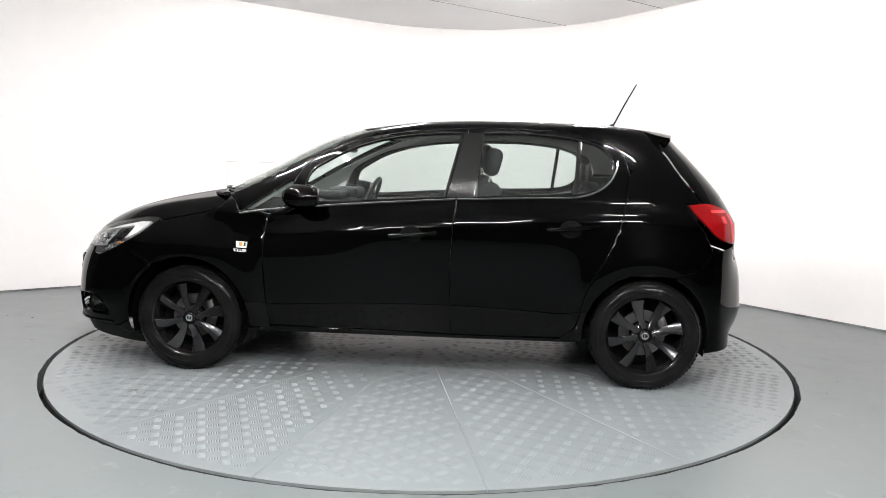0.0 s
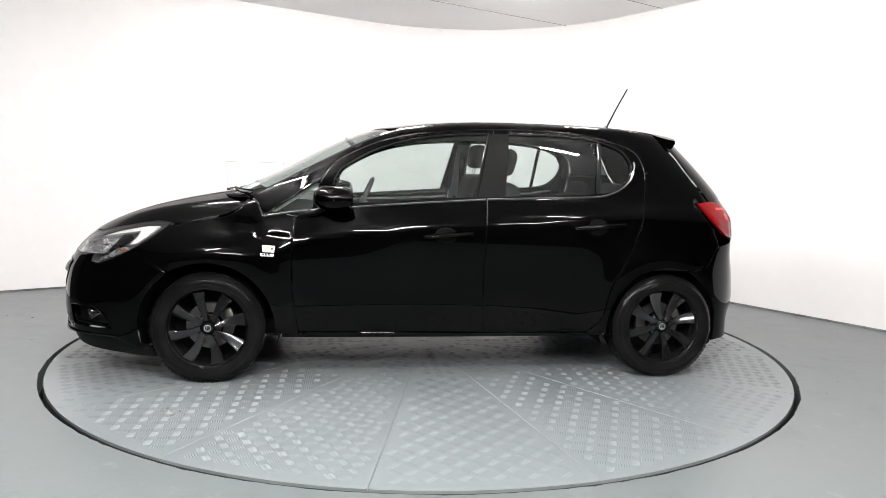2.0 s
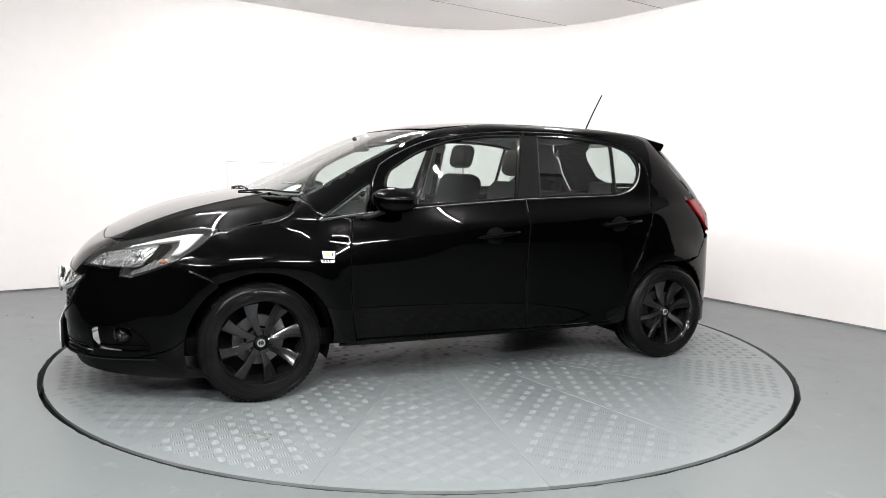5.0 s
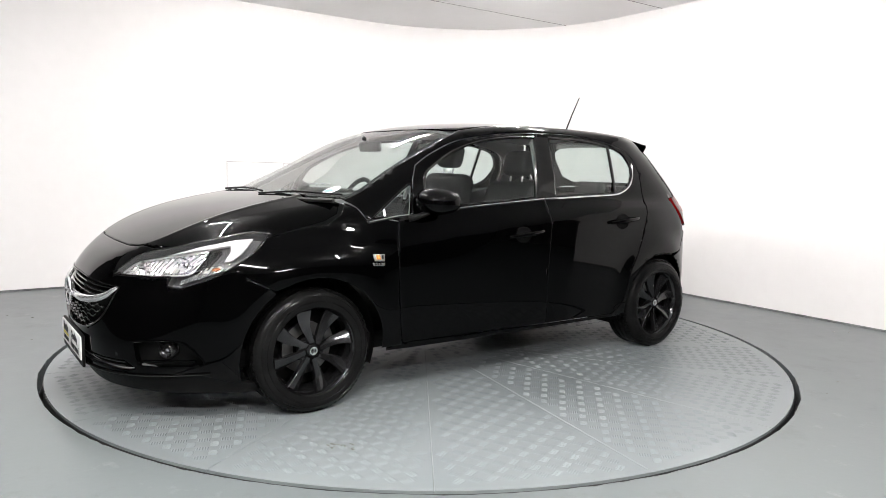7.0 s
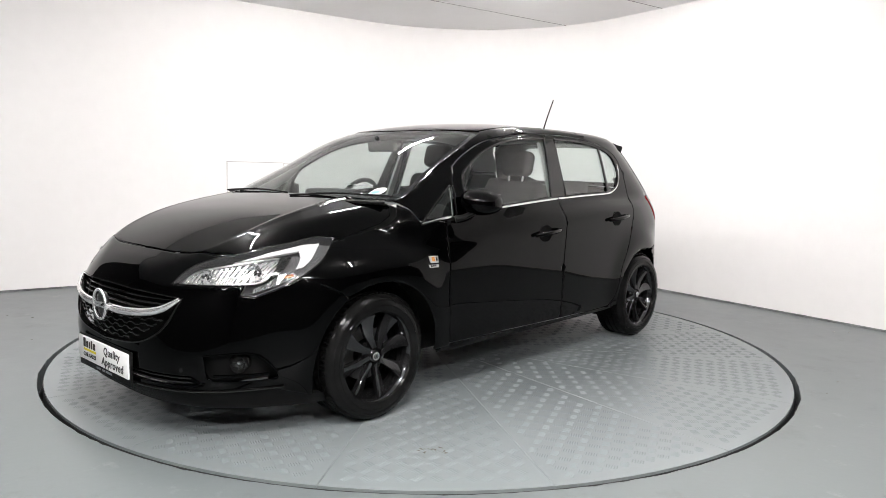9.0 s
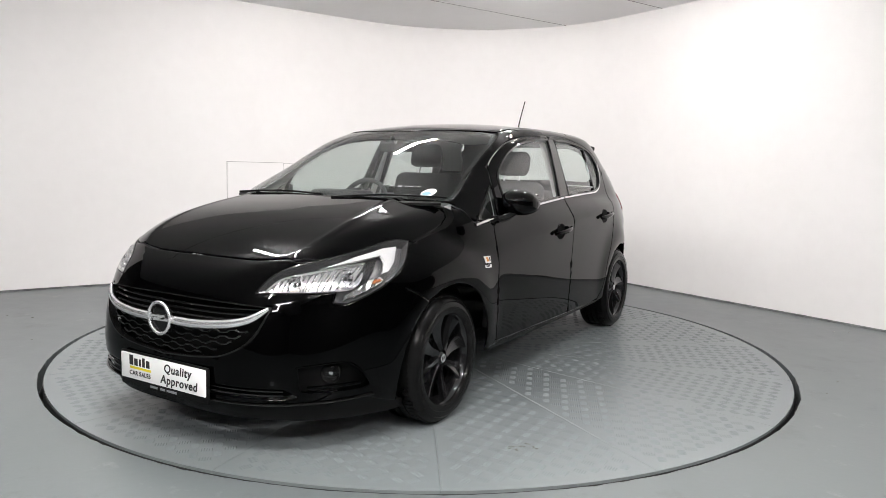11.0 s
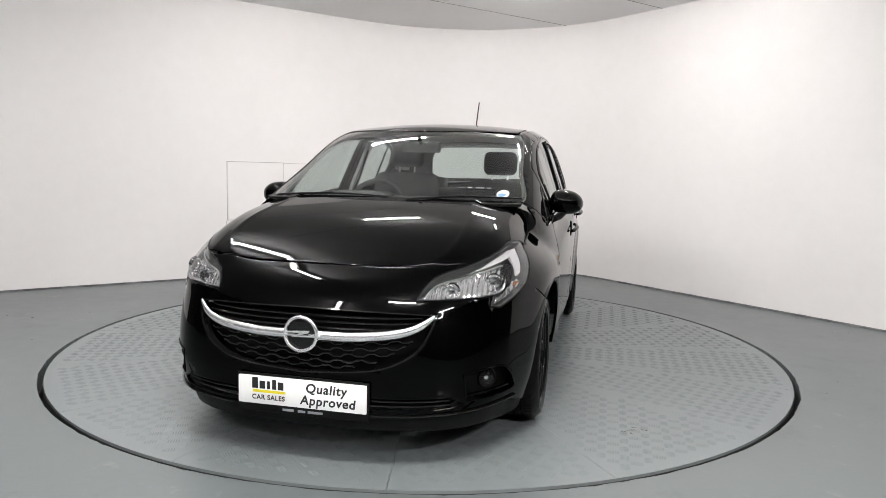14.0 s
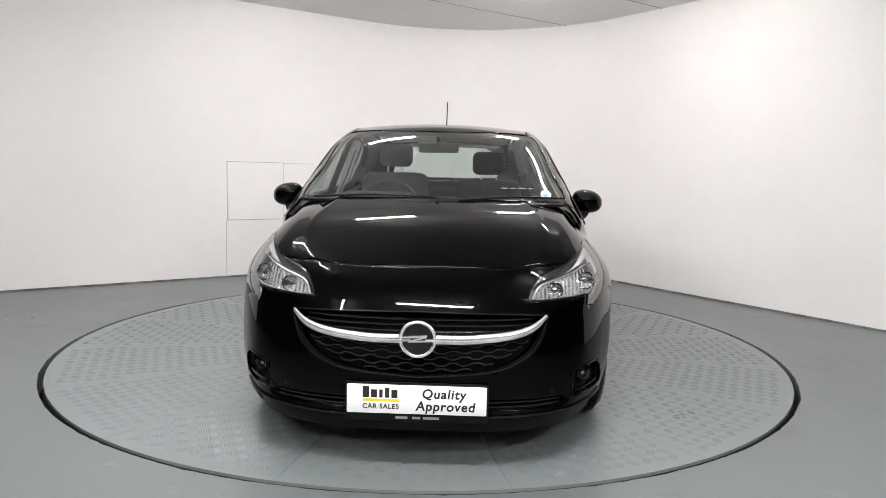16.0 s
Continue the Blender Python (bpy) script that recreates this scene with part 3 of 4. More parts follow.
FENDER_TOP = [(1.43, .838), (1.325, .858), (1.16, .885), (1.085, .93), (1.045, .985)]
lamp_back_xz = [(q[0], q[2]) for q in shown(LAMP_BACK)][1:13]
FENDER_SEAM = [(1.661, .690), (1.56, .655), (1.455, .600)]
bumper_side = [(math.degrees(math.atan2(y, x - 1)), z) for x, y, z in on_side(np.array([FENDER_SEAM[1], FENDER_SEAM[2]]), lower)]
arch_front = [p for p in arch(AXLE, FRONT_ARCH, .19, .9 * FRONT_ARCH, 16) if p[0] > AXLE + .12 and p[1] < .6]
arch_front = sorted(arch_front, key=lambda p: -p[1])
bumper_arch = [(math.degrees(math.atan2(y, x - 1)), z) for x, y, z in on_side(np.array(arch_front), lower)]

WIND_EDGE = bend([(1.05, 1.0), (.955, 1.035), (.735, 1.155), (.45, 1.296), (.285, 1.366)], 5)
ROOF_EDGE = .535
QUARTER = bend([(.925, .914), (.82, .984), (.692, 1.068), (.687, 1.035), (.715, .945), (.74, .926), (.925, .914)], 3)[:-1]
roof_side = [(x, z) for x, y, z in on_top(np.array([(x, ROOF_EDGE) for x in np.linspace(.25, -1.25, 24)]), upper)]

for side in (1, -1):
    door = panel("front_door", DOOR_FRONT + [(.715, .918), (.665, 1.095)] + DOOR_TOP + B_SEAM[1:] + [(.3, .283)], on_side, PAINT, car, [FRONT_GLASS], side=side)
    panel("window", FRONT_GLASS, on_side, GLASS, door, side=side, sink=.006, thick=.004, body=whole, gap=-.006)
    rear = panel("rear_door", B_SEAM[::-1] + REAR_TOP[1:] + REAR_BACK[1:] + [(-.5, .272)], on_side, PAINT, car, [REAR_GLASS], side=side)
    panel("window", REAR_GLASS, on_side, GLASS, rear, side=side, sink=.006, thick=.004, gap=-.006)
    panel("front_wing", [(.785, .27)] + DOOR_FRONT[1:] + [(.86, .905), (.97, .905), (1.0, .96)] + FENDER_TOP[::-1] + lamp_back_xz + FENDER_SEAM + arch(AXLE, FRONT_ARCH, .597, .27, 16)[1:], on_side, PAINT, car, side=side, body=whole)
    PILLAR = [(1.0, .96), (.97, .905), (.86, .905), (.797, .893), (.715, .918), (.665, 1.095)] + DOOR_TOP + REAR_TOP[1:] + [(-1.25, 1.16), (-1.42, 1.16), (-1.36, 1.255), (-1.30, 1.31)] + roof_side[::-1] + WIND_EDGE[::-1]
    panel("pillar", PILLAR, on_side, PAINT, car, [QUARTER], side=side)
    panel("quarter_window", QUARTER, on_side, GLASS, car, side=side, sink=.006, thick=.004, gap=-.005)
    panel("pillar_lining", PILLAR, on_side, LINING, car, [QUARTER], side=side, sink=.03, thick=.004)
    panel("rear_wing", [(-1.148, 1.16)] + REAR_BACK[1:] + [(-.80, .26), (-.91, .26)] + arch(-AXLE, REAR_ARCH, .27, .62, 16) + [(-1.52, .64), (-1.60, .75), (-1.56, .84), (-1.50, .92), (-1.44, .995), (-1.55, 1.0), (-1.42, 1.16)], on_side, PAINT, car, side=side)
    lamp = panel("headlight", LAMP, on_front, LENS, car, side=side, body=lower, unit=AZ, thick=.003, label="clear headlight with chrome reflectors")
    panel("tail_light", bend([(57.5, .996), (49, 1.002), (40.4, .95), (38, .86), (39.5, .78)], 4) + bend([(39.5, .78), (48.5, .815), (54.7, .915), (57.5, .996)], 4)[1:-1], on_back, RED, car, side=side, unit=AZ, label="red tail light", sink=-.004)
    for a0, a1, z0, z1 in ((40.8, 42.4, .80, .95), (42.0, 50, .955, .968), (44.5, 46.5, .90, .935)):
        panel("lamp_strip", [(a0, z0), (a1, z0), (a1, z1), (a0, z1)], on_back, BRIGHT_RED, [o for o in car.children if o.name.startswith("tail_light")][-1], side=side, unit=AZ, sink=-.0055, thick=.001, gap=0, cell=.02)
    panel("sill", [(.80, .28), (.3, .278), (-.21, .27), (-.81, .268), (-.90, .262), (-.905, .246), (.3, .246), (.87, .246), (.87, .265)], on_side, PAINT, car, side=side, sink=.012)

BONNET_FRONT = bend([(1.945, 0), (1.942, .17), (1.932, .33), (1.892, .48)], 5)
lamp_top_xyz = shown(LAMP_TOP)
half = az(on_top(np.array(BONNET_FRONT))) + [tuple(q) for q in LAMP_TOP[20::-1]] + LAMP_LOW[::-1][1:] + [tuple(q) for q in LAMP_BACK[::-1][1:12]] + bumper_side + bumper_arch + [(52, .185), (44, .235), (26, .240), (0, .232)]
GRILLE = mirrored_u(bend([(0, .623), (16, .618), (25.2, .609)], 3) + bend([(25.2, .609), (22.3, .507), (18.8, .45), (13, .410), (0, .388)], 4)[1:])
FOG = bend([(30.6, .388), (35, .396), (40.6, .392), (44.5, .318), (43.7, .282), (32.5, .283), (31.0, .31)], 3)
SLOT = mirrored_u([(0, .262), (28, .262), (30.5, .272), (28, .300), (0, .300)])
FOG_R = [(-a, z) for a, z in FOG]
panel("front_bumper", mirrored_u(half), on_front, PAINT, car, [GRILLE, FOG, FOG_R, SLOT], body=lower, unit=AZ, cell=.025)
bonnet_half = [tuple(q) for q in BONNET_FRONT] + [(q[0], q[1]) for q in shown(LAMP_TOP[20:])] + [(1.43, .732), (1.325, .728), (1.16, .717), (1.085, .70), (1.045, .65), (1.10, .55), (1.17, .30), (1.20, 0)]
panel("bonnet", mirrored(bonnet_half), on_top, PAINT, car, body=lower, cell=.016)
roof_half = [(.405, 0), (.385, .27), (.31, .47), (.25, ROOF_EDGE)] + [(x, ROOF_EDGE) for x in np.linspace(.1, -1.25, 12)] + [(-1.36, .5), (-1.40, 0)]
panel("roof", mirrored(roof_half), on_top, PAINT, car, body=upper)
SCREEN = mirrored_u([(0, .985), (.3, .985), (.55, .985), (.66, 1.005)] + [(y, z) for x, y, z in on_side(np.array(WIND_EDGE), upper)][1:] + [(.47, 1.378), (.27, 1.384), (0, 1.388)])
panel("windscreen", SCREEN, on_screen, GLASS, car, body=upper, thick=.004, sink=.003)
BACK_GLASS = [(0, 1.055), (.5, 1.04)] + [(y, z) for x, y, z in on_side(np.array([(-1.55, 1.0), (-1.485, 1.08), (-1.42, 1.16), (-1.36, 1.255), (-1.315, 1.31)]), upper)] + [(.50, 1.372), (0, 1.39)]
panel("rear_window_border", mirrored_u(BACK_GLASS), on_hatch, PAINT, car, [mirrored_u([(0, 1.085), (.40, 1.08), (.47, 1.12), (.44, 1.25), (.40, 1.31), (.33, 1.34), (0, 1.35)])], body=upper, sink=-.003, thick=.0, cell=.03)
panel("tailgate", mirrored_u([(0, 1.06), (45, 1.03), (53, 1.01), (49, 1.0), (40.4, .95), (38, .86), (39.5, .78), (38, .70), (0, .70)]), on_back, PAINT, car, unit=AZ)
panel("rear_window", mirrored_u([(0, 1.055), (.5, 1.04)] + [(y, z) for x, y, z in on_side(np.array([(-1.55, 1.0), (-1.485, 1.08), (-1.42, 1.16), (-1.36, 1.255), (-1.315, 1.31)]), upper)] + [(.50, 1.372), (0, 1.39)]), on_hatch, GLASS, car, body=upper, thick=.004)
back_arch = [p for p in arch(-AXLE, REAR_ARCH, .6, .2, 16) if p[0] < -AXLE - .1]
bumper_back = [(math.degrees(math.atan2(y, -x - 1)), z) for x, y, z in on_side(np.array([(-1.60, .75), (-1.52, .64)] + [p for p in back_arch if p[1] < .61]))]
panel("rear_bumper", mirrored_u([(0, .695), (38, .695), (39.5, .775)] + bumper_back + [(50, .2), (0, .2)]), on_back, PAINT, car, unit=AZ)


def at_front(a, z, out=0.0):
    """Point and outward direction of the nose at an angle and a height."""
    p = on_front(np.array([(a, z)], float))
    n = normals(p, lower)
    return Vector(p[0] + n[0] * out), Vector(n[0])


def on_flank(x, z, out=0.0, side=1):
    p = on_side(np.array([(x, z)], float))
    n = normals(p)
    q = (p + n * out)[0] * np.array([1, side, 1])
    return Vector(q)


def flank_line(points, out, side, n=4):
    p = on_side(np.array([tuple(q) for q in bend(points, n)]))
    return (p + normals(p) * out) * np.array([1, side, 1])


def facing(p, n, roll=0.0):
    """A pose at p whose y axis points along n."""
    return Matrix.Translation(p) @ n.to_track_quat("Y", "Z").to_matrix().to_4x4() @ Matrix.Rotation(roll, 4, "Y")


def disc(radius, depth, steps=40, bevel=.002):
    return lathe([(0, -depth), (radius, -depth), (radius, -bevel), (radius - bevel, 0), (0, 0)], steps)


# grille: a near-black sheet behind the slats carries the shade in its colour
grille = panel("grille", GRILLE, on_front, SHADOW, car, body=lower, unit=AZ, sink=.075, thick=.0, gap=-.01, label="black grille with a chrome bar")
for z, reach in ((.604, 22.8), (.582, 22.6), (.560, 20)):
    line = shown([(a, z + .00001 * a * a) for a in np.linspace(-reach, reach, 30)])
    part("slat", sweep(line - normals(line, lower) * .022, .007, 6, .7), GLOSS, grille)
for k, (z, reach) in enumerate(((.496, 21.0), (.473, 19.6), (.450, 17.6), (.427, 14.6), (.406, 10.2))):
    angles = np.arange(-reach, reach + .01, .45)
    wave = np.clip(np.abs(((angles / 4.4 + .5 * (k % 2)) % 1) * 2 - 1) * 3 - 1, 0, 1) * .009
    line = shown([(a, z + wv + .00005 * a * a) for a, wv in zip(angles, wave)])
    part("slat", sweep(line - normals(line, lower) * .014, .0042, 6, 1.0), GLOSS, grille)
bar_line = bend([(0, .529), (6, .529), (10, .531), (17, .544), (21.5, .567), (24.9, .607)], 6)
bar_line = shown([(-a, z) for a, z in bar_line[:0:-1]] + [tuple(q) for q in bar_line])
part("chrome_bar", sweep(bar_line + normals(bar_line, lower) * .006, lambda k: .0125 - .0075 * abs(2 * k - 1) ** 5, 12, 1.45), BAR, grille, "curved chrome bar")
panel("grille_frame", mirrored_u(bend([(0, .627), (16, .622), (25.6, .613)], 3) + bend([(25.6, .613), (22.8, .503), (19.2, .446), (13.2, .405), (0, .383)], 5)[1:]), on_front, GLOSS, grille, [GRILLE], body=lower, unit=AZ, sink=-.004, thick=.03, gap=.0, cell=.012)
# the badge on the grille: a ring with a slanted bar
badge_at = Vector((2.158, 0, .534))
emblem = part("emblem", lathe([(.0635 + .0068 * math.cos(a), .007 * math.sin(a)) for a in np.linspace(0, 2 * math.pi, 13)[:-1]], 56, "X", badge_at, True), BAR, car, "silver ring emblem")
bm = bmesh.new()
for y0, z0, y1, z1, h0, h1 in ((-.078, .005, .030, .010, .005, .010), (-.030, -.010, .078, -.005, .010, .005), (-.034, -.012, .034, .012, .009, .009)):
    vs = [bm.verts.new(badge_at + Vector((dx, y, z))) for dx in (-.004, .005) for y, z in ((y0, z0 + h0 / 2), (y0, z0 - h0 / 6), (y1, z1 - h1 / 2), (y1, z1 + h1 / 2))]
    for f in ((0, 1, 2, 3), (7, 6, 5, 4), (0, 4, 5, 1), (1, 5, 6, 2), (2, 6, 7, 3), (3, 7, 4, 0)):
        bm.faces.new([vs[q] for q in f])
bmesh.ops.recalc_face_normals(bm, faces=bm.faces)
part("emblem_bar", bm, BAR, emblem)
part("emblem_back", lathe([(0, -.02), (.058, -.02), (.058, -.006), (0, -.004)], 40, "X", badge_at), GLOSS, emblem)

# lower intake with its shade as a near-black sheet, lip, fog lamps
slot = panel("lower_intake", SLOT, on_front, SHADOW, car, body=lower, unit=AZ, sink=.04, thick=0, gap=-.01)
for z in (.272, .290):
    line = shown([(a, z) for a in np.linspace(-28, 28, 30)])
    part("slat", sweep(line - normals(line, lower) * .008, .004, 6), GLOSS, slot)
panel("front_lip", mirrored_u([(0, .229), (26, .237), (44, .232), (52, .183), (58, .16), (58, .125), (44, .135), (26, .150), (0, .150)]), on_front, TRIM, car, body=lower, unit=AZ, sink=.02, thick=.03)
line = shown([(a, .236 + .000004 * a * a) for a in np.linspace(-46, 46, 50)])
part("lip_edge", sweep(line + normals(line, lower) * .004, .007, 6, .6), GLOSS, car)
for side in (1, -1):
    pocket = panel("fog_pocket", FOG, on_front, TRIM, car, body=lower, unit=AZ, side=side, sink=.045, thick=0, gap=-.012, label="black fog light recess")
    edge = shown(FOG + FOG[:1])
    part("fog_frame", sweep((edge + normals(edge, lower) * .001) * np.array([1, side, 1]), .0035, 6), PAINT, pocket)
    line = shown([(a, .300 + .0000 * a) for a in np.linspace(32.4, 43.2, 12)])
    part("fog_rib", sweep((line - normals(line, lower) * .012) * np.array([1, side, 1]), .007, 6), PAINT, pocket)
    p, n = at_front(37.2, .346, -.028)
    n = (n + Vector((.9, 0, 0))).normalized()
    p.y, n.y = p.y * side, n.y * side
    fog = part("fog_light", lathe([(.040, -.04), (.040, .0), (.036, .006), (.033, .0), (.020, -.022), (0, -.028)], 32), GLOSS, pocket)
    fog.matrix_basis = facing(p, n)
    glass = part("fog_glass", lathe([(.033, .001), (.02, .008), (0, .010)], 28), LENS, pocket)
    glass.matrix_basis = facing(p, n)
    bulb = part("bulb", lathe([(0, -.027), (.012, -.02), (.009, -.006), (0, -.002)], 16), CHROME, pocket)
    bulb.matrix_basis = facing(p, n)
    p, n = at_front(26, .325, .0)
    sensor = part("parking_sensor", disc(.011, .006, 20), GLOSS, car)
    p.y, n.y = p.y * side, n.y * side
    sensor.matrix_basis = facing(p, n)

# headlights: housing, reflectors and trim behind the clear lens
for side in (1, -1):
    lamp = [o for o in car.children if o.name.startswith("headlight")][0 if side > 0 else 1]
    panel("housing", LAMP, on_front, GREY, lamp, body=lower, unit=AZ, side=side, sink=.055, thick=-.055, gap=.002)
    MAIN = bend([(23.2, .673), (24.4, .700), (26.6, .727), (32, .748), (39, .770), (45, .780), (44, .73), (41.5, .683), (37, .676), (30, .673)], 3)
    rim_line = shown(MAIN + MAIN[:1])
    bowl = panel("reflector", MAIN, on_front, REFLECTOR, lamp, body=lower, unit=AZ, side=side, sink=.034, thick=-.012, label="chrome reflector")
    part("reflector_rim", sweep((rim_line - normals(rim_line, lower) * .02) * np.array([1, side, 1]), .0035, 6), SATIN, lamp)
    for a, z, r in ((29, .700, .034), (39.5, .722, .036)):
        p, n = at_front(a, z, -.012)
        n = (n + Vector((2.0, 0, .0))).normalized()
        p.y, n.y = p.y * side, n.y * side
        cup = part("lamp_bowl", lathe([(r, .0), (r * .97, -.006), (r * .75, -.024), (r * .42, -.036), (r * .40, -.012), (r * .3, -.008), (0, -.006)], 36), BOWL, lamp)
        cup.matrix_basis = facing(p, n)
    panel("day_light", [(34, .763), (42, .806), (50, .834), (54.5, .836), (52.5, .775), (50.5, .742), (48.6, .735), (49.5, .78), (49.0, .806), (43, .790)], on_front, GUIDE, lamp, body=lower, unit=AZ, side=side, sink=.018, thick=.012, cell=.015)
    panel("turn_light", [(39.4, .634), (44, .660), (49.2, .705), (48.2, .724), (45, .715), (42.3, .675), (39.8, .655)], on_front, REFLECTOR, lamp, body=lower, unit=AZ, side=side, sink=.02, thick=.012, cell=.015)
    panel("amber_spot", [(46.4, .694), (48.4, .706), (47.9, .716), (46.2, .708)], on_front, AMBER, lamp, body=lower, unit=AZ, side=side, sink=.014, thick=.006, cell=.01)
    panel("lamp_divider", [(44.5, .70), (46, .735), (47.5, .785), (44.5, .782), (44, .74), (42.4, .69)], on_front, GLOSS, lamp, body=lower, unit=AZ, side=side, sink=.012, thick=.03, cell=.015)
    lip = shown(bend([(22.3, .669), (26, .669), (30, .670), (37.6, .673)], 4))
    part("lamp_lip", sweep((lip - normals(lip, lower) * .008) * np.array([1, side, 1]), .0042, 6), CHROME, lamp)
    edge = shown(LAMP + LAMP[:1])
    part("lamp_seal", sweep((edge - normals(edge, lower) * .002) * np.array([1, side, 1]), .0032, 6), GLOSS, lamp)

# belt trims, mirrors, handles, badges
for side in (1, -1):
    for name, pts in (("belt_trim", [(.962, .889), (.825, .911), (.735, .921)]), ("belt_trim", [(.72, .923), (.595, .934), (.417, .951), (.103, .974), (-.215, .995)]), ("belt_trim", [(-.23, .996), (-.574, 1.010), (-.80, 1.018), (-.90, 1.028), (-.99, 1.062), (-1.05, 1.112), (-1.083, 1.183), (-1.085, 1.22)])):
        part(name, sweep(flank_line(pts, .002, side), .0055, 6, 1.2), CHROME, car, "chrome strip")
    part("quarter_trim", sweep(flank_line([(.962, .889), (.955, .90), (.82, .995), (.70, 1.075)], .001, side), .004, 6), GLOSS, car)
    for glass in (FRONT_GLASS, REAR_GLASS):
        part("window_seal", sweep(flank_line(glass + glass[:1], .0, side, 1), .0075, 6), GLOSS, car)
    part("window_divider", sweep(flank_line([(-.884, 1.325), (-.872, 1.18), (-.858, 1.03)], .001, side), .014, 6, .4, (0, 1, 0)), GLOSS, car)
    panel("pillar_cover", [(-.253, 1.362), (-.215, 1.19), (-.168, 1.003), (-.318, 1.008), (-.345, 1.20), (-.355, 1.362)], on_side, GLOSS, car, side=side, sink=-.002, thick=.006, gap=.003)
    # mirror: bulged shell with a flat back
    bm = bmesh.new()
    bmesh.ops.create_uvsphere(bm, u_segments=36, v_segments=20, radius=1)
    for v in bm.verts:
        x, y, z = v.co
        k = lambda q, e: math.copysign(abs(q) ** e, q)
        back = min(0, x)
        v.co = ((.095 * x if x > 0 else .132 * max(back, -.75)) + .612 - .02 * y, (.862 + .088 * k(y, .85)) * side, .993 + .066 * k(z, .85) * (1 - .10 * y) - .008 * y)
    bmesh.ops.recalc_face_normals(bm, faces=bm.faces)
    wing = part("mirror", smooth_sharp(bm, 50), PAINT, car, "glossy black door mirror")
    part("mirror_glass", box((.004, .12, .085), (.520, .862 * side, .993), .002), CHROME, wing)
    part("mirror_seam", sweep([(.606 - .02 * math.sin(a) + .04 * 0, (.862 + .0885 * math.sin(a)) * side, .985 + .058 * math.cos(a)) for a in np.linspace(0, 2 * math.pi, 33)], .0012, 5), SHADOW, wing)
    part("mirror_foot", sweep([(.735, .800 * side, .905), (.70, .825 * side, .915), (.655, .845 * side, .935), (.63, .855 * side, .95)], lambda s: .030 - .008 * s, 10, .55), TRIM, wing)
    part("mirror_base", box((.11, .022, .045), (.735, .792 * side, .905), .009), TRIM, wing)
    # handles over flat near-black discs that paint in the shade of their cups
    for x0, z0, x1, z1 in ((.122, .797, -.130, .820), (-.712, .853, -.985, .874)):
        xm, zm = x0 * .55 + x1 * .45, z0 * .55 + z1 * .45
        cup = [(xm + .062 * math.cos(a), zm - .003 + .047 * math.sin(a)) for a in np.linspace(0, 2 * math.pi, 25)[:-1]]
        handle = part("door_handle", sweep(np.array([on_flank(x0 + (x1 - x0) * s, z0 + (z1 - z0) * s, .012 + .022 * math.sin(math.pi * min(1, max(0, s * 1.0))) ** .6, side) for s in np.linspace(0, 1, 15)]), lambda s: .0145 - .004 * abs(2 * s - 1), 10, 1.0, (0, 0, 1)), PAINT, car)
        panel("handle_cup", cup, on_side, SHADOW, handle, side=side, sink=-.0015, thick=.002, gap=0, cell=.012)
        part("handle_rim", sweep(flank_line(cup + cup[:1], .001, side, 1), .0022, 5), PAINT, handle)
    for x0, x1, z0, z1, mat in ((.962, .902, .708, .741, SATIN), (.972, .905, .687, .701, SATIN)):
        plate = panel("side_badge", [(x0, z0), (x0 + .004, z1), (x1, z1 - .003), (x1 + .004, z0 - .003)], on_side, mat, car, side=side, sink=-.003, thick=.004, gap=0, cell=.02, label="small silver side badge")
        if z1 > .72:
            panel("badge_print", [(.948, .715), (.950, .735), (.930, .734), (.928, .714)], on_side, ORANGE, plate, side=side, sink=-.0042, thick=.001, gap=0, cell=.02)
            panel("badge_print", [(.922, .716), (.920, .734), (.910, .733), (.912, .715)], on_side, INK, plate, side=side, sink=-.0042, thick=.001, gap=0, cell=.02)
        else:
            for bx in (.964, .950, .936):
                panel("badge_print", [(bx, .690), (bx + .002, .699), (bx - .008, .698), (bx - .010, .689)], on_side, INK, plate, side=side, sink=-.0042, thick=.001, gap=0, cell=.02)

# plate with its print
board = part("name_board", box((.012, .520, .110), (2.150, 0, .303), .006), SIGN, car, "white dealer plate with black print")
part("board_holder", box((.014, .535, .150), (2.142, 0, .291), .006), TRIM, board)


def words(text, size, y, z, material, parent, shear=0.0):
    data = bpy.data.curves.new("words", "FONT")
    data.body, data.size, data.shear, data.offset = text, size, shear, size * .022
    data.align_x, data.align_y, data.extrude = "CENTER", "CENTER", .0006
    data.space_character = 1.12
    ob = bpy.data.objects.new("words", data)
    scene.collection.objects.link(ob)
    me = bpy.data.meshes.new_from_object(ob.evaluated_get(bpy.context.evaluated_depsgraph_get()))
    bpy.data.objects.remove(ob)
    me.materials.clear()
    me.materials.append(material)
    made = part("print", me, material, parent)
    made.matrix_basis = Matrix(((0, 0, 1, 2.1568), (1, 0, 0, y), (0, 1, 0, z), (0, 0, 0, 1)))
    return made


words("Quality", .049, .100, .327, INK, board, .12)
words("Approved", .049, .107, .280, INK, board, .12)
words("CAR SALES", .0255, -.133, .276, INK, board)
part("yellow_bar", box((.001, .135, .010), (2.1566, -.13, .300), 0), YELLOW, board)
for y, w, h in ((-.188, .024, .042), (-.158, .022, .030), (-.132, .012, .030), (-.109, .016, .038), (-.082, .022, .030)):
    part("logo_bar", box((.001, w, h), (2.1566, y, .310 + h / 2), 0), INK, board)
for y, w in ((-.055, .045), (0, .03), (.055, .06)):
    part("small_print", box((.001, w, .009), (2.1496, y, .233), 0), PALE, board)

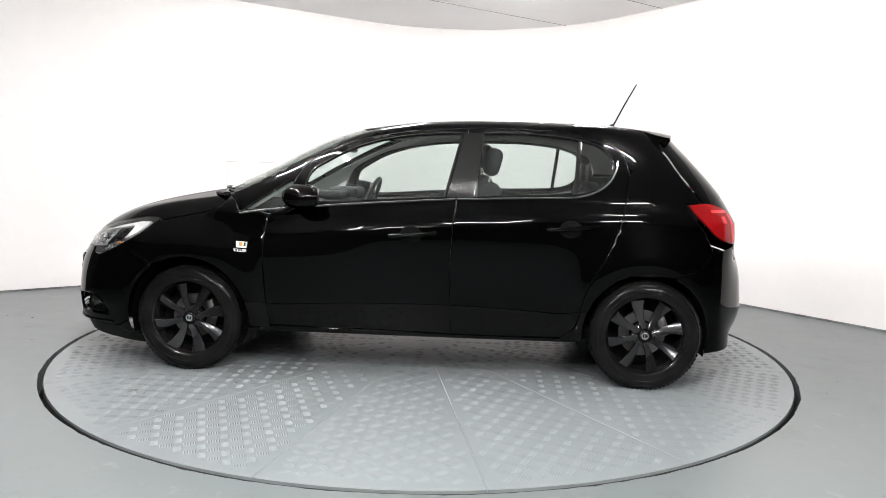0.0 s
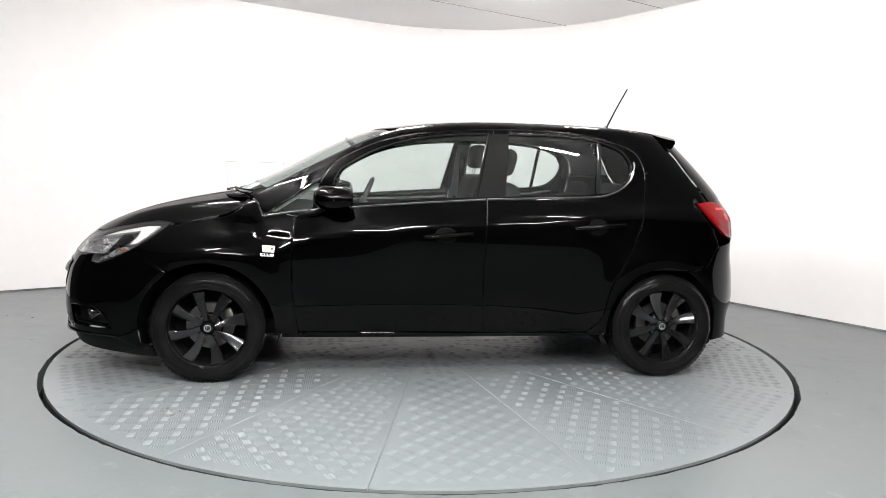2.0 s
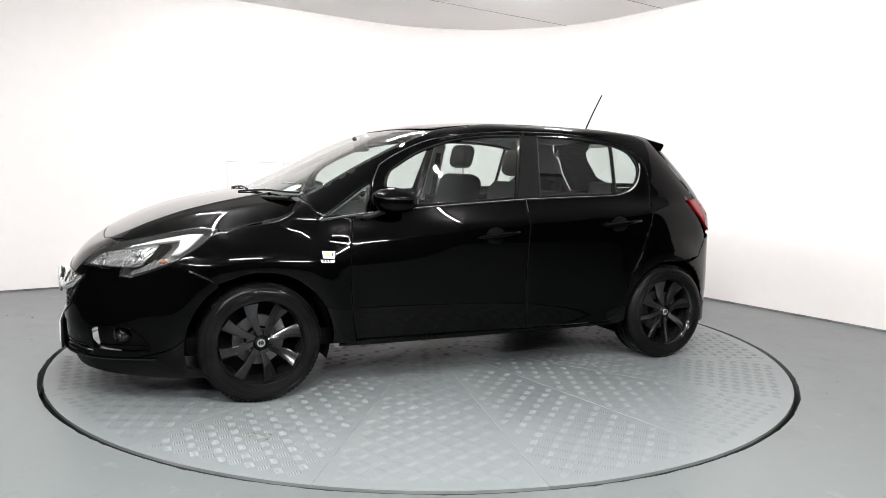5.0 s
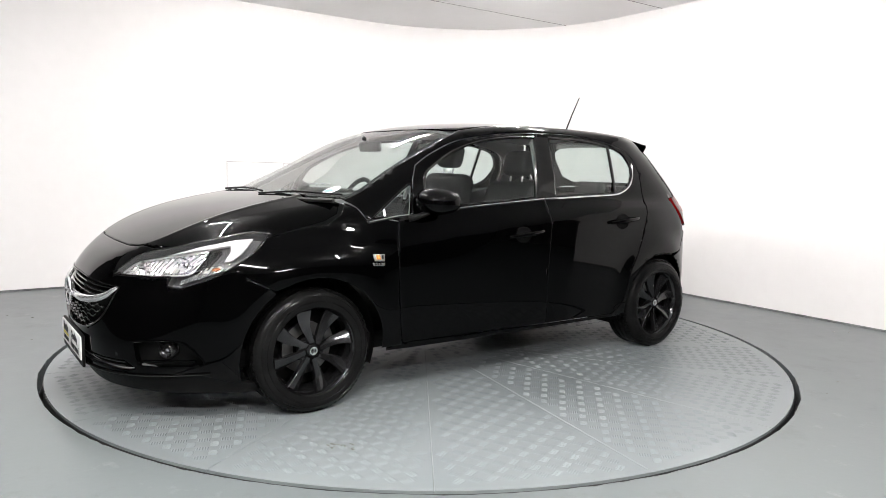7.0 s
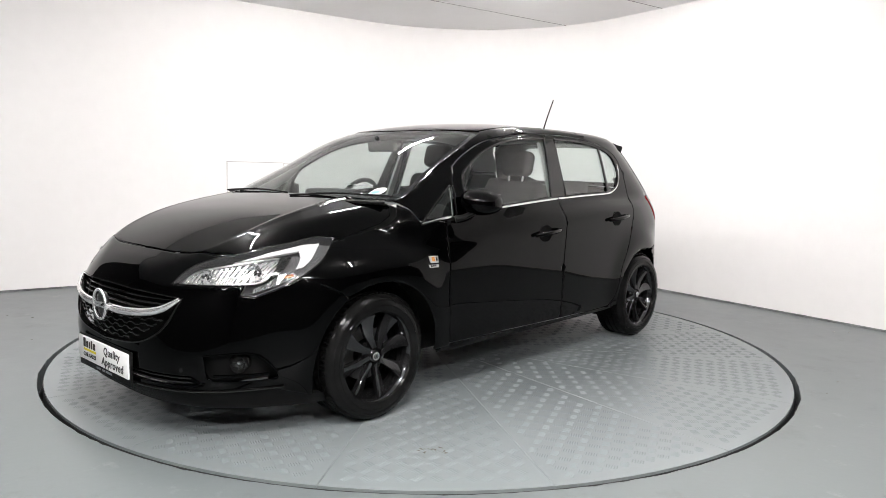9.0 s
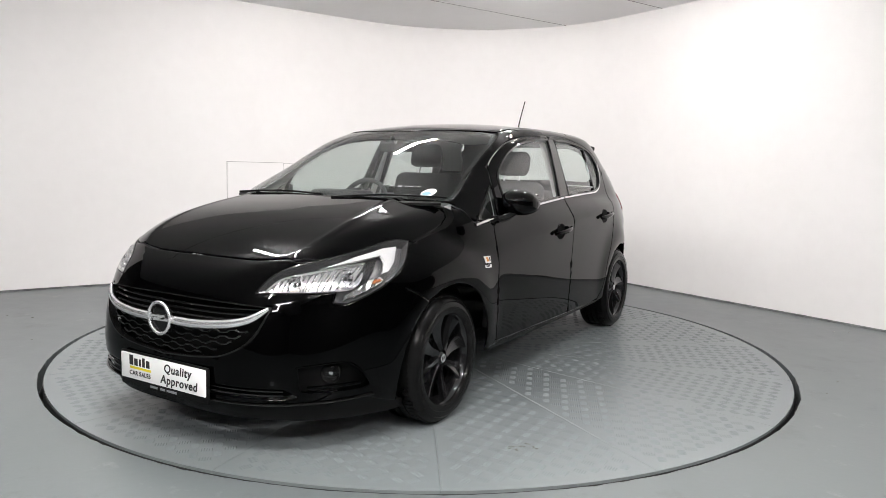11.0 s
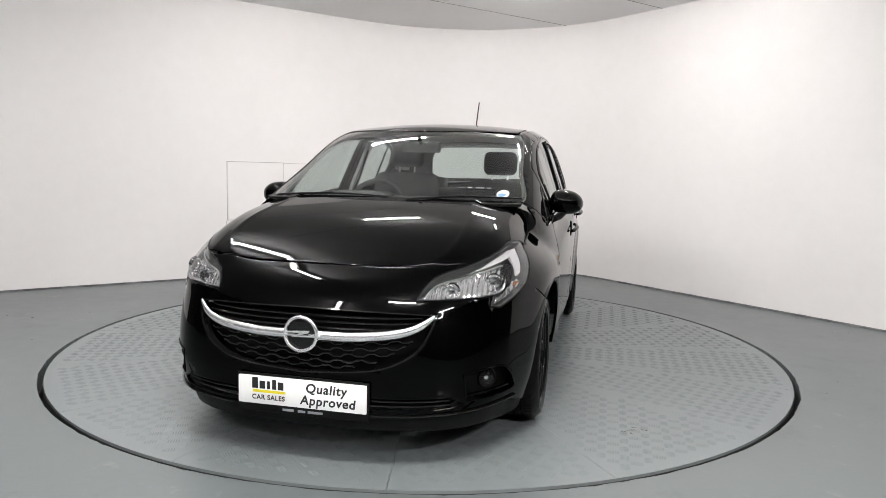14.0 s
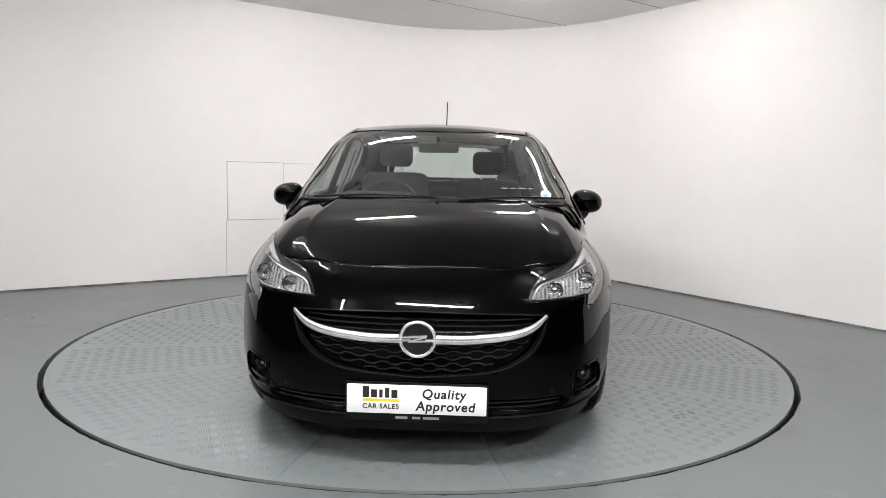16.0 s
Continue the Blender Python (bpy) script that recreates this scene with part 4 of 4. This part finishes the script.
# aerial, spoiler, wipers
aerial = part("aerial", sweep([(-1.160, 0, 1.44), (-1.168, 0, 1.462), (-1.225, 0, 1.58), (-1.296, 0, 1.712)], lambda s: .0068 - .0028 * s, 8), TRIM, car, "thin black roof aerial")
part("aerial_base", lathe([(.024, 1.432), (.020, 1.448), (.010, 1.462), (0, 1.466)], 24, "Z", (-1.155, 0, 0)), TRIM, aerial)
rows = []
for y in np.linspace(-.565, .565, 25):
    q = abs(y) / .565
    z_top = float(on_top(np.array([(-1.27, y * .93)]), upper)[0, 2])
    drop = .06 * max(0, q - .80) / .20
    rows.append([(-1.25, y * .93, z_top + .002), (-1.35, y * .97, z_top - .012 - drop * .2), (-1.452 + .07 * q ** 3, y, 1.392 - .022 * q * q - drop * .25), (-1.456 + .07 * q ** 3, y, 1.380 - .022 * q * q - drop * .3), (-1.36 + .02 * q ** 3, y * .99, 1.345 - .02 * q * q - drop), (-1.26, y * .93, z_top - .04 - drop)])
bm = bmesh.new()
vs = [[bm.verts.new(p) for p in row] for row in rows]
for a, b in zip(vs, vs[1:]):
    for i in range(6):
        bm.faces.new((a[i], a[(i + 1) % 6], b[(i + 1) % 6], b[i]))
bm.faces.new(vs[0]), bm.faces.new(vs[-1][::-1])
bmesh.ops.recalc_face_normals(bm, faces=bm.faces)
spoiler = part("spoiler", smooth_sharp(bm, 50), PAINT, car)
for y0, y1, yp, z0, z1 in ((-.60, .02, -.10, .996, 1.006), (.10, .66, .52, .994, 1.012)):
    line = on_screen(np.array([(y, z0 + (z1 - z0) * (y - y0) / (y1 - y0) + .012 * math.sin(math.pi * (y - y0) / (y1 - y0))) for y in np.linspace(y0, y1, 16)]))
    line = line + normals(line, upper) * .011
    wiper = part("wiper", sweep(line, .0065, 6, .8), TRIM, car, "black windscreen wiper")
    part("wiper_arm", sweep([Vector(line[8]) + Vector((0, 0, .002)), Vector(line[4]) + Vector((.02, 0, .000)), Vector(line[1]) + Vector((.05, 0, .0)), Vector((1.20 - .25 * abs(y0) ** 1.5, y0, .99))], .005, 6), TRIM, wiper)
line = on_screen(np.array([(y, .992 + .004 * abs(y)) for y in np.linspace(-.66, .66, 30)]))
part("scuttle", sweep(line + np.array([.012, 0, -.004]), .022, 8, .5), TRIM, car)
part("rear_wiper_tip", box((.03, .03, .02), (-1.70, .05, 1.075), .006), TRIM, car)

# sticker and pass on the windscreen, dark border of the glass
panel("windscreen_border", SCREEN, on_screen, GLOSS, car, [[(y * .972, 1.205 + (z - 1.205) * .945) for y, z in SCREEN]], body=upper, sink=.007, thick=.0, cell=.02)
sticker = panel("sticker", [(.574 + .030 * math.cos(a), 1.039 + .020 * math.sin(a)) for a in np.linspace(0, 2 * math.pi, 29)[:-1]], on_screen, SIGN, car, body=upper, sink=-.0015, thick=.001, cell=.012, label="round white and blue windscreen sticker")
panel("sticker_print", [(.570 + .022 * math.cos(a), 1.034 + .009 * math.sin(a)) for a in np.linspace(0, 2 * math.pi, 17)[:-1]], on_screen, BLUE, sticker, body=upper, sink=-.0028, thick=.0005, cell=.012)
for y, w in ((.36, .03), (.405, .022), (.455, .04), (.50, .02)):
    panel("small_print", [(y - w / 2, 1.064), (y + w / 2, 1.064), (y + w / 2, 1.069), (y - w / 2, 1.069)], on_screen, PALE, car, body=upper, sink=-.001, thick=.0005, cell=.02, gap=0)

# ---- inside and under the car ----
def under(name, size, at, bevel=.02, material=SHADOW, turn=None, parent=None, label=""):
    return part(name, box(size, at, bevel, turn), material, parent or car, label)


under("floor_pan", (3.2, 1.40, .10), (.0, 0, .280), .03)
under("engine_block", (.86, 1.06, .46), (1.46, 0, .44), .06)
under("radiator", (.05, 1.0, .38), (1.93, 0, .45), .01)
under("boot_floor", (.75, 1.0, .30), (-1.42, 0, .36), .05)
for ax, r in ((AXLE, FRONT_ARCH), (-AXLE, REAR_ARCH)):
    for side in (1, -1):
        well = bmesh.new()
        ys = (.45, .55, .65, .735)
        lines = []
        for y in ys:
            lines.append([well.verts.new((ax + (r + .012) * math.cos(a), y * side, HUB + (r + .012) * math.sin(a))) for a in np.linspace(-.35, math.pi + .35, 29)])
        for a, b in zip(lines, lines[1:]):
            for i in range(28):
                well.faces.new((a[i], a[i + 1], b[i + 1], b[i]))
        well.faces.new(lines[0])
        part("wheel_arch_liner", smooth_sharp(well, 60), SHADOW, car)

# seats
def seat(x, y, back_z, head_z, name="front_seat"):
    lean = Matrix.Rotation(radians(-14), 4, "Y")
    s = part(name, box((.50, .48, .16), (x + .22, y, .50), .06, segments=4), CLOTH, car, "dark cloth seat")
    part("backrest", box((.15, .47, back_z - .48), (x - .03, y, (back_z + .50) / 2), .065, lean, 4), CLOTH, s)
    part("headrest", box((.10, .235, .165), (x - .105, y, head_z), .045, lean, 4), CLOTH, s)
    for dy in (-.055, .055):
        part("headrest_post", sweep([(x - .075, y + dy, back_z - .05), (x - .10, y + dy, head_z - .04)], .006, 8), SATIN, s)


seat(-.25, -.33, 1.125, 1.250)
seat(-.31, .33, 1.085, 1.205)
bench = part("rear_seat", box((.46, 1.24, .17), (-.72, 0, .50), .06, segments=4), CLOTH, car, "dark cloth rear bench")
part("backrest", box((.14, 1.24, .52), (-1.00, 0, .76), .055, Matrix.Rotation(radians(-16), 4, "Y"), 4), CLOTH, bench)
for y in (-.33, .33):
    part("headrest", box((.09, .25, .12), (-1.09, y, 1.035), .04, Matrix.Rotation(radians(-12), 4, "Y"), 4), CLOTH, bench)
part("parcel_shelf", box((.42, 1.02, .03), (-1.36, 0, .93), .01), DASH, car)

# dashboard, wheel, mirror, cards
bm = bmesh.new()
profile = [(.52, .62), (.50, .80), (.56, .905), (.66, .955), (.82, .975), (.98, .985), (1.06, .97), (1.06, .60)]
lines = [[bm.verts.new((x - .10 * (abs(y) / .66) ** 2.5 * (x > .7), y, z)) for x, z in profile] for y in np.linspace(-.69, .69, 15)]
for a, b in zip(lines, lines[1:]):
    for i in range(len(profile)):
        j = (i + 1) % len(profile)
        bm.faces.new((a[i], a[j], b[j], b[i]))
bm.faces.new(lines[0]), bm.faces.new(lines[-1][::-1])
bmesh.ops.recalc_face_normals(bm, faces=bm.faces)
dash = part("dashboard", smooth_sharp(bm, 60), DASH, car, "dark grey dashboard")
part("instrument_hood", box((.20, .36, .07), (.60, -.33, .985), .03, segments=3), DASH, dash)
part("instrument_hood", box((.16, .24, .05), (.62, .0, .975), .02, segments=3), DASH, dash)
wheel_turn = Matrix.Translation((.44, -.30, .915)) @ Matrix.Rotation(radians(-24), 4, "Y")
hoop = lathe([(.178 + .015 * math.cos(a), .015 * math.sin(a)) for a in np.linspace(0, 2 * math.pi, 11)[:-1]], 48, "X", closed=True)
bmesh.ops.transform(hoop, matrix=wheel_turn, verts=hoop.verts)
steering = part("steering_wheel", hoop, DASH, car, "dark steering wheel")
part("steering_hub", box((.05, .14, .11), (0, 0, 0), .025, wheel_turn), DASH, steering)
for turn in (0, math.pi, -math.pi / 2):
    m = wheel_turn @ Matrix.Rotation(turn, 4, "X")
    part("steering_spoke", box((.022, .12, .035), (0, .115, 0), .008, None), DASH, steering).matrix_basis = m
inner = part("inner_mirror", box((.03, .235, .062), (.50, 0, 1.282), .014, Matrix.Rotation(radians(8), 4, "Y"), 3), DASH, car, "rear-view mirror")
part("mirror_stem", sweep([(.51, 0, 1.30), (.55, 0, 1.335)], .012, 8), DASH, inner)
panel("roof_lining", mirrored([(.36, 0), (.34, .27), (.26, .45), (.2, .50), (-1.2, .50), (-1.3, .4), (-1.33, 0)]), on_top, LINING, car, body=upper, sink=.04, thick=.0)
for side in (1, -1):
    panel("door_card", [(.78, .34), (.80, .88), (.60, .95), (-.2, .995), (-.17, .34)], on_side, DASH, car, side=side, sink=.06, thick=.03)
    panel("door_card", [(-.24, .34), (-.25, .995), (-.85, 1.02), (-1.0, 1.04), (-1.05, .80), (-.86, .50), (-.80, .34)], on_side, DASH, car, side=side, sink=.06, thick=.03)
    panel("pillar_trim", [(-.22, .96), (-.262, 1.36), (-.345, 1.36), (-.335, .96)], on_side, LINING, car, side=side, sink=.045, thick=.02)
    panel("boot_lining", [(-1.12, .60), (-1.12, 1.15), (-1.40, 1.15), (-1.55, .98), (-1.55, .60)], on_side, DASH, car, side=side, sink=.06, thick=.01)
    belt = part("seat_belt", sweep([on_flank(-.30, 1.30, -.06, side), on_flank(-.305, 1.1, -.065, side), on_flank(-.31, .9, -.075, side)], .022, 6, .15, (0, 1, 0)), CLOTH, car)

# ---- wheels: eight twisted blades, four bolts ----
def tyre_mesh():
    side_wall = [(.206, .022), (.212, .030), (.228, .034), (.250, .033), (.272, .026), (.285, .012)]
    tread = [(.2925, .002), (.2945, -.008), (.2945, -.040), (.288, -.041), (.288, -.046), (.295, -.047), (.295, -.078), (.288, -.079), (.288, -.084), (.295, -.085), (.295, -.116), (.288, -.117), (.288, -.122), (.2945, -.123), (.2945, -.155), (.2925, -.163)]
    back = [(.285, -.173), (.25, -.192), (.206, -.18)]
    bm = lathe(side_wall + tread + back, 72)
    for k in range(76):
        a = 2 * math.pi * k / 76
        for h0, h1, skew in ((.003, -.034, .02), (-.122, -.160, -.02)):
            b = box((.0145, h0 - h1, .0035), (0, 0, 0), 0, Matrix.Rotation(skew * 8, 4, "Z"))
            bmesh.ops.transform(b, matrix=Matrix.Rotation(-a, 4, "Y") @ Matrix.Translation((0, (h0 + h1) / 2, .2952)), verts=b.verts)
            me = bpy.data.meshes.new("block")
            b.to_mesh(me)
            b.free()
            bm.from_mesh(me)
            bpy.data.meshes.remove(me)
    for k in range(2):
        ring = lathe([(.238 + .026 * k, .0338 - .003 * k), (.2395 + .026 * k, .0352 - .003 * k), (.241 + .026 * k, .0336 - .003 * k)], 72)
        me = bpy.data.meshes.new("rib")
        ring.to_mesh(me)
        ring.free()
        bm.from_mesh(me)
        bpy.data.meshes.remove(me)
    me = bpy.data.meshes.new("tyre")
    bm.to_mesh(me)
    bm.free()
    me.materials.append(RUBBER)
    return me


def blade_mesh():
    """One blade from the hub to the rim, its face twisted to one side."""
    verts, faces, n = [], [], 9
    for i in range(n):
        s = i / (n - 1)
        r = .038 + s * (.196 - .038)
        half = .0125 + .0225 * s ** 1.3
        sway = .016 * math.sin(s * 2.2) - .004
        y = -.004 - .010 * math.sin(s * math.pi) + .012 * s
        for u, dy in ((-1.0, -.030), (-1.0, -.004), (-.86, 0), (.55, -.012 * s - .002), (1.0, -.022 * s - .004), (1.0, -.034)):
            verts.append((sway + u * half, y + dy, r))
    for i in range(n - 1):
        for k in range(6):
            faces.append((i * 6 + k, i * 6 + (k + 1) % 6, (i + 1) * 6 + (k + 1) % 6, (i + 1) * 6 + k))
    faces += [tuple(range(6)), tuple(range((n - 1) * 6, n * 6))[::-1]]
    bm = bmesh.new()
    bm.from_mesh(mesh("spoke", verts, faces, ALLOY))
    bmesh.ops.recalc_face_normals(bm, faces=bm.faces)
    me = bpy.data.meshes.new("spoke")
    smooth_sharp(bm, 30).to_mesh(me)
    me.materials.append(ALLOY)
    return me


def data_of(bm, name, material):
    me = bpy.data.meshes.new(name)
    bm.to_mesh(me)
    bm.free()
    me.materials.append(material)
    return me


tyre, blade = tyre_mesh(), blade_mesh()
barrel = data_of(lathe([(.206, .020), (.212, .022), (.211, .014), (.203, .006), (.198, -.012), (.186, -.05), (.183, -.16), (.205, -.17)], 64), "rim", ALLOY)
hub = data_of(lathe([(0, .000), (.026, -.002), (.034, -.010), (.040, -.020), (.064, -.024), (.064, -.05), (0, -.05)], 40), "hub", ALLOY)
cap = data_of(lathe([(0, .006), (.020, .005), (.0235, .002), (.0235, -.006)], 32), "centre_cap", GLOSS)
cap_ring = data_of(lathe([(.0165 + .0022 * math.cos(a), .0055 + .0015 * math.sin(a)) for a in np.linspace(0, 2 * math.pi, 9)[:-1]], 32, closed=True), "cap_ring", SATIN)
bolt = data_of(lathe([(0, .004), (.0075, .004), (.0085, .001), (.0085, -.004), (.0135, -.006), (.0135, -.02)], 14), "wheel_bolt", ALLOY)
rotor = data_of(lathe([(.07, -.075), (.125, -.075), (.125, -.095), (.07, -.095)], 48, closed=True), "brake_disc", STEEL)
shield = data_of(lathe([(0, -.10), (.183, -.11), (.183, -.14), (0, -.13)], 40), "brake_shield", SHADOW)
calliper = data_of(box((.05, .07, .11), (-.105, -.085, .045), .012, Matrix.Rotation(.35, 4, "Y")), "calliper", STEEL)
for ax in (AXLE, -AXLE):
    for side in (1, -1):
        wheel = part("wheel", barrel, ALLOY, car, "dark grey alloy wheel with eight blades")
        wheel.matrix_basis = pose(ax, (.795 if ax > 0 else .808) * side, HUB, 0, 0, 0 if side > 0 else 180)
        part("tyre", tyre, RUBBER, wheel, "black rubber tyre")
        for k in range(8):
            part("spoke", blade, ALLOY, wheel).matrix_basis = pose(0, .004, 0, 0, 45 * k + 11, 0)
        part("hub", hub, ALLOY, wheel)
        part("centre_cap", cap, GLOSS, wheel)
        part("cap_ring", cap_ring, SATIN, wheel)
        part("cap_ring", cap_ring, SATIN, wheel).matrix_basis = pose(0, .001, 0) @ Matrix.Diagonal((.25, 1, .9, 1))
        for k in range(4):
            a = math.pi / 4 + k * math.pi / 2
            part("wheel_bolt", bolt, ALLOY, wheel).matrix_basis = pose(.050 * math.cos(a), -.010, .050 * math.sin(a))
        part("brake_disc", rotor, STEEL, wheel)
        part("brake_shield", shield, SHADOW, wheel)
        part("calliper", calliper, STEEL, wheel)


# ---- what moves: the turntable, and the car that stands on it ----
def heading(t):
    return math.degrees(3.0438 + .1007 * t + .0001 * (t - 8) ** 2)


def motions():
    times = [i * .5 for i in range(33)]
    walk(turntable, [(t, pose(0, 0, 0, 0, 0, heading(t))) for t in times])
    walk(car, [(t, pose(0, 0, 0, 0, 0, heading(t)) @ pose(-.0104, .0846, 0)) for t in times])


motions()
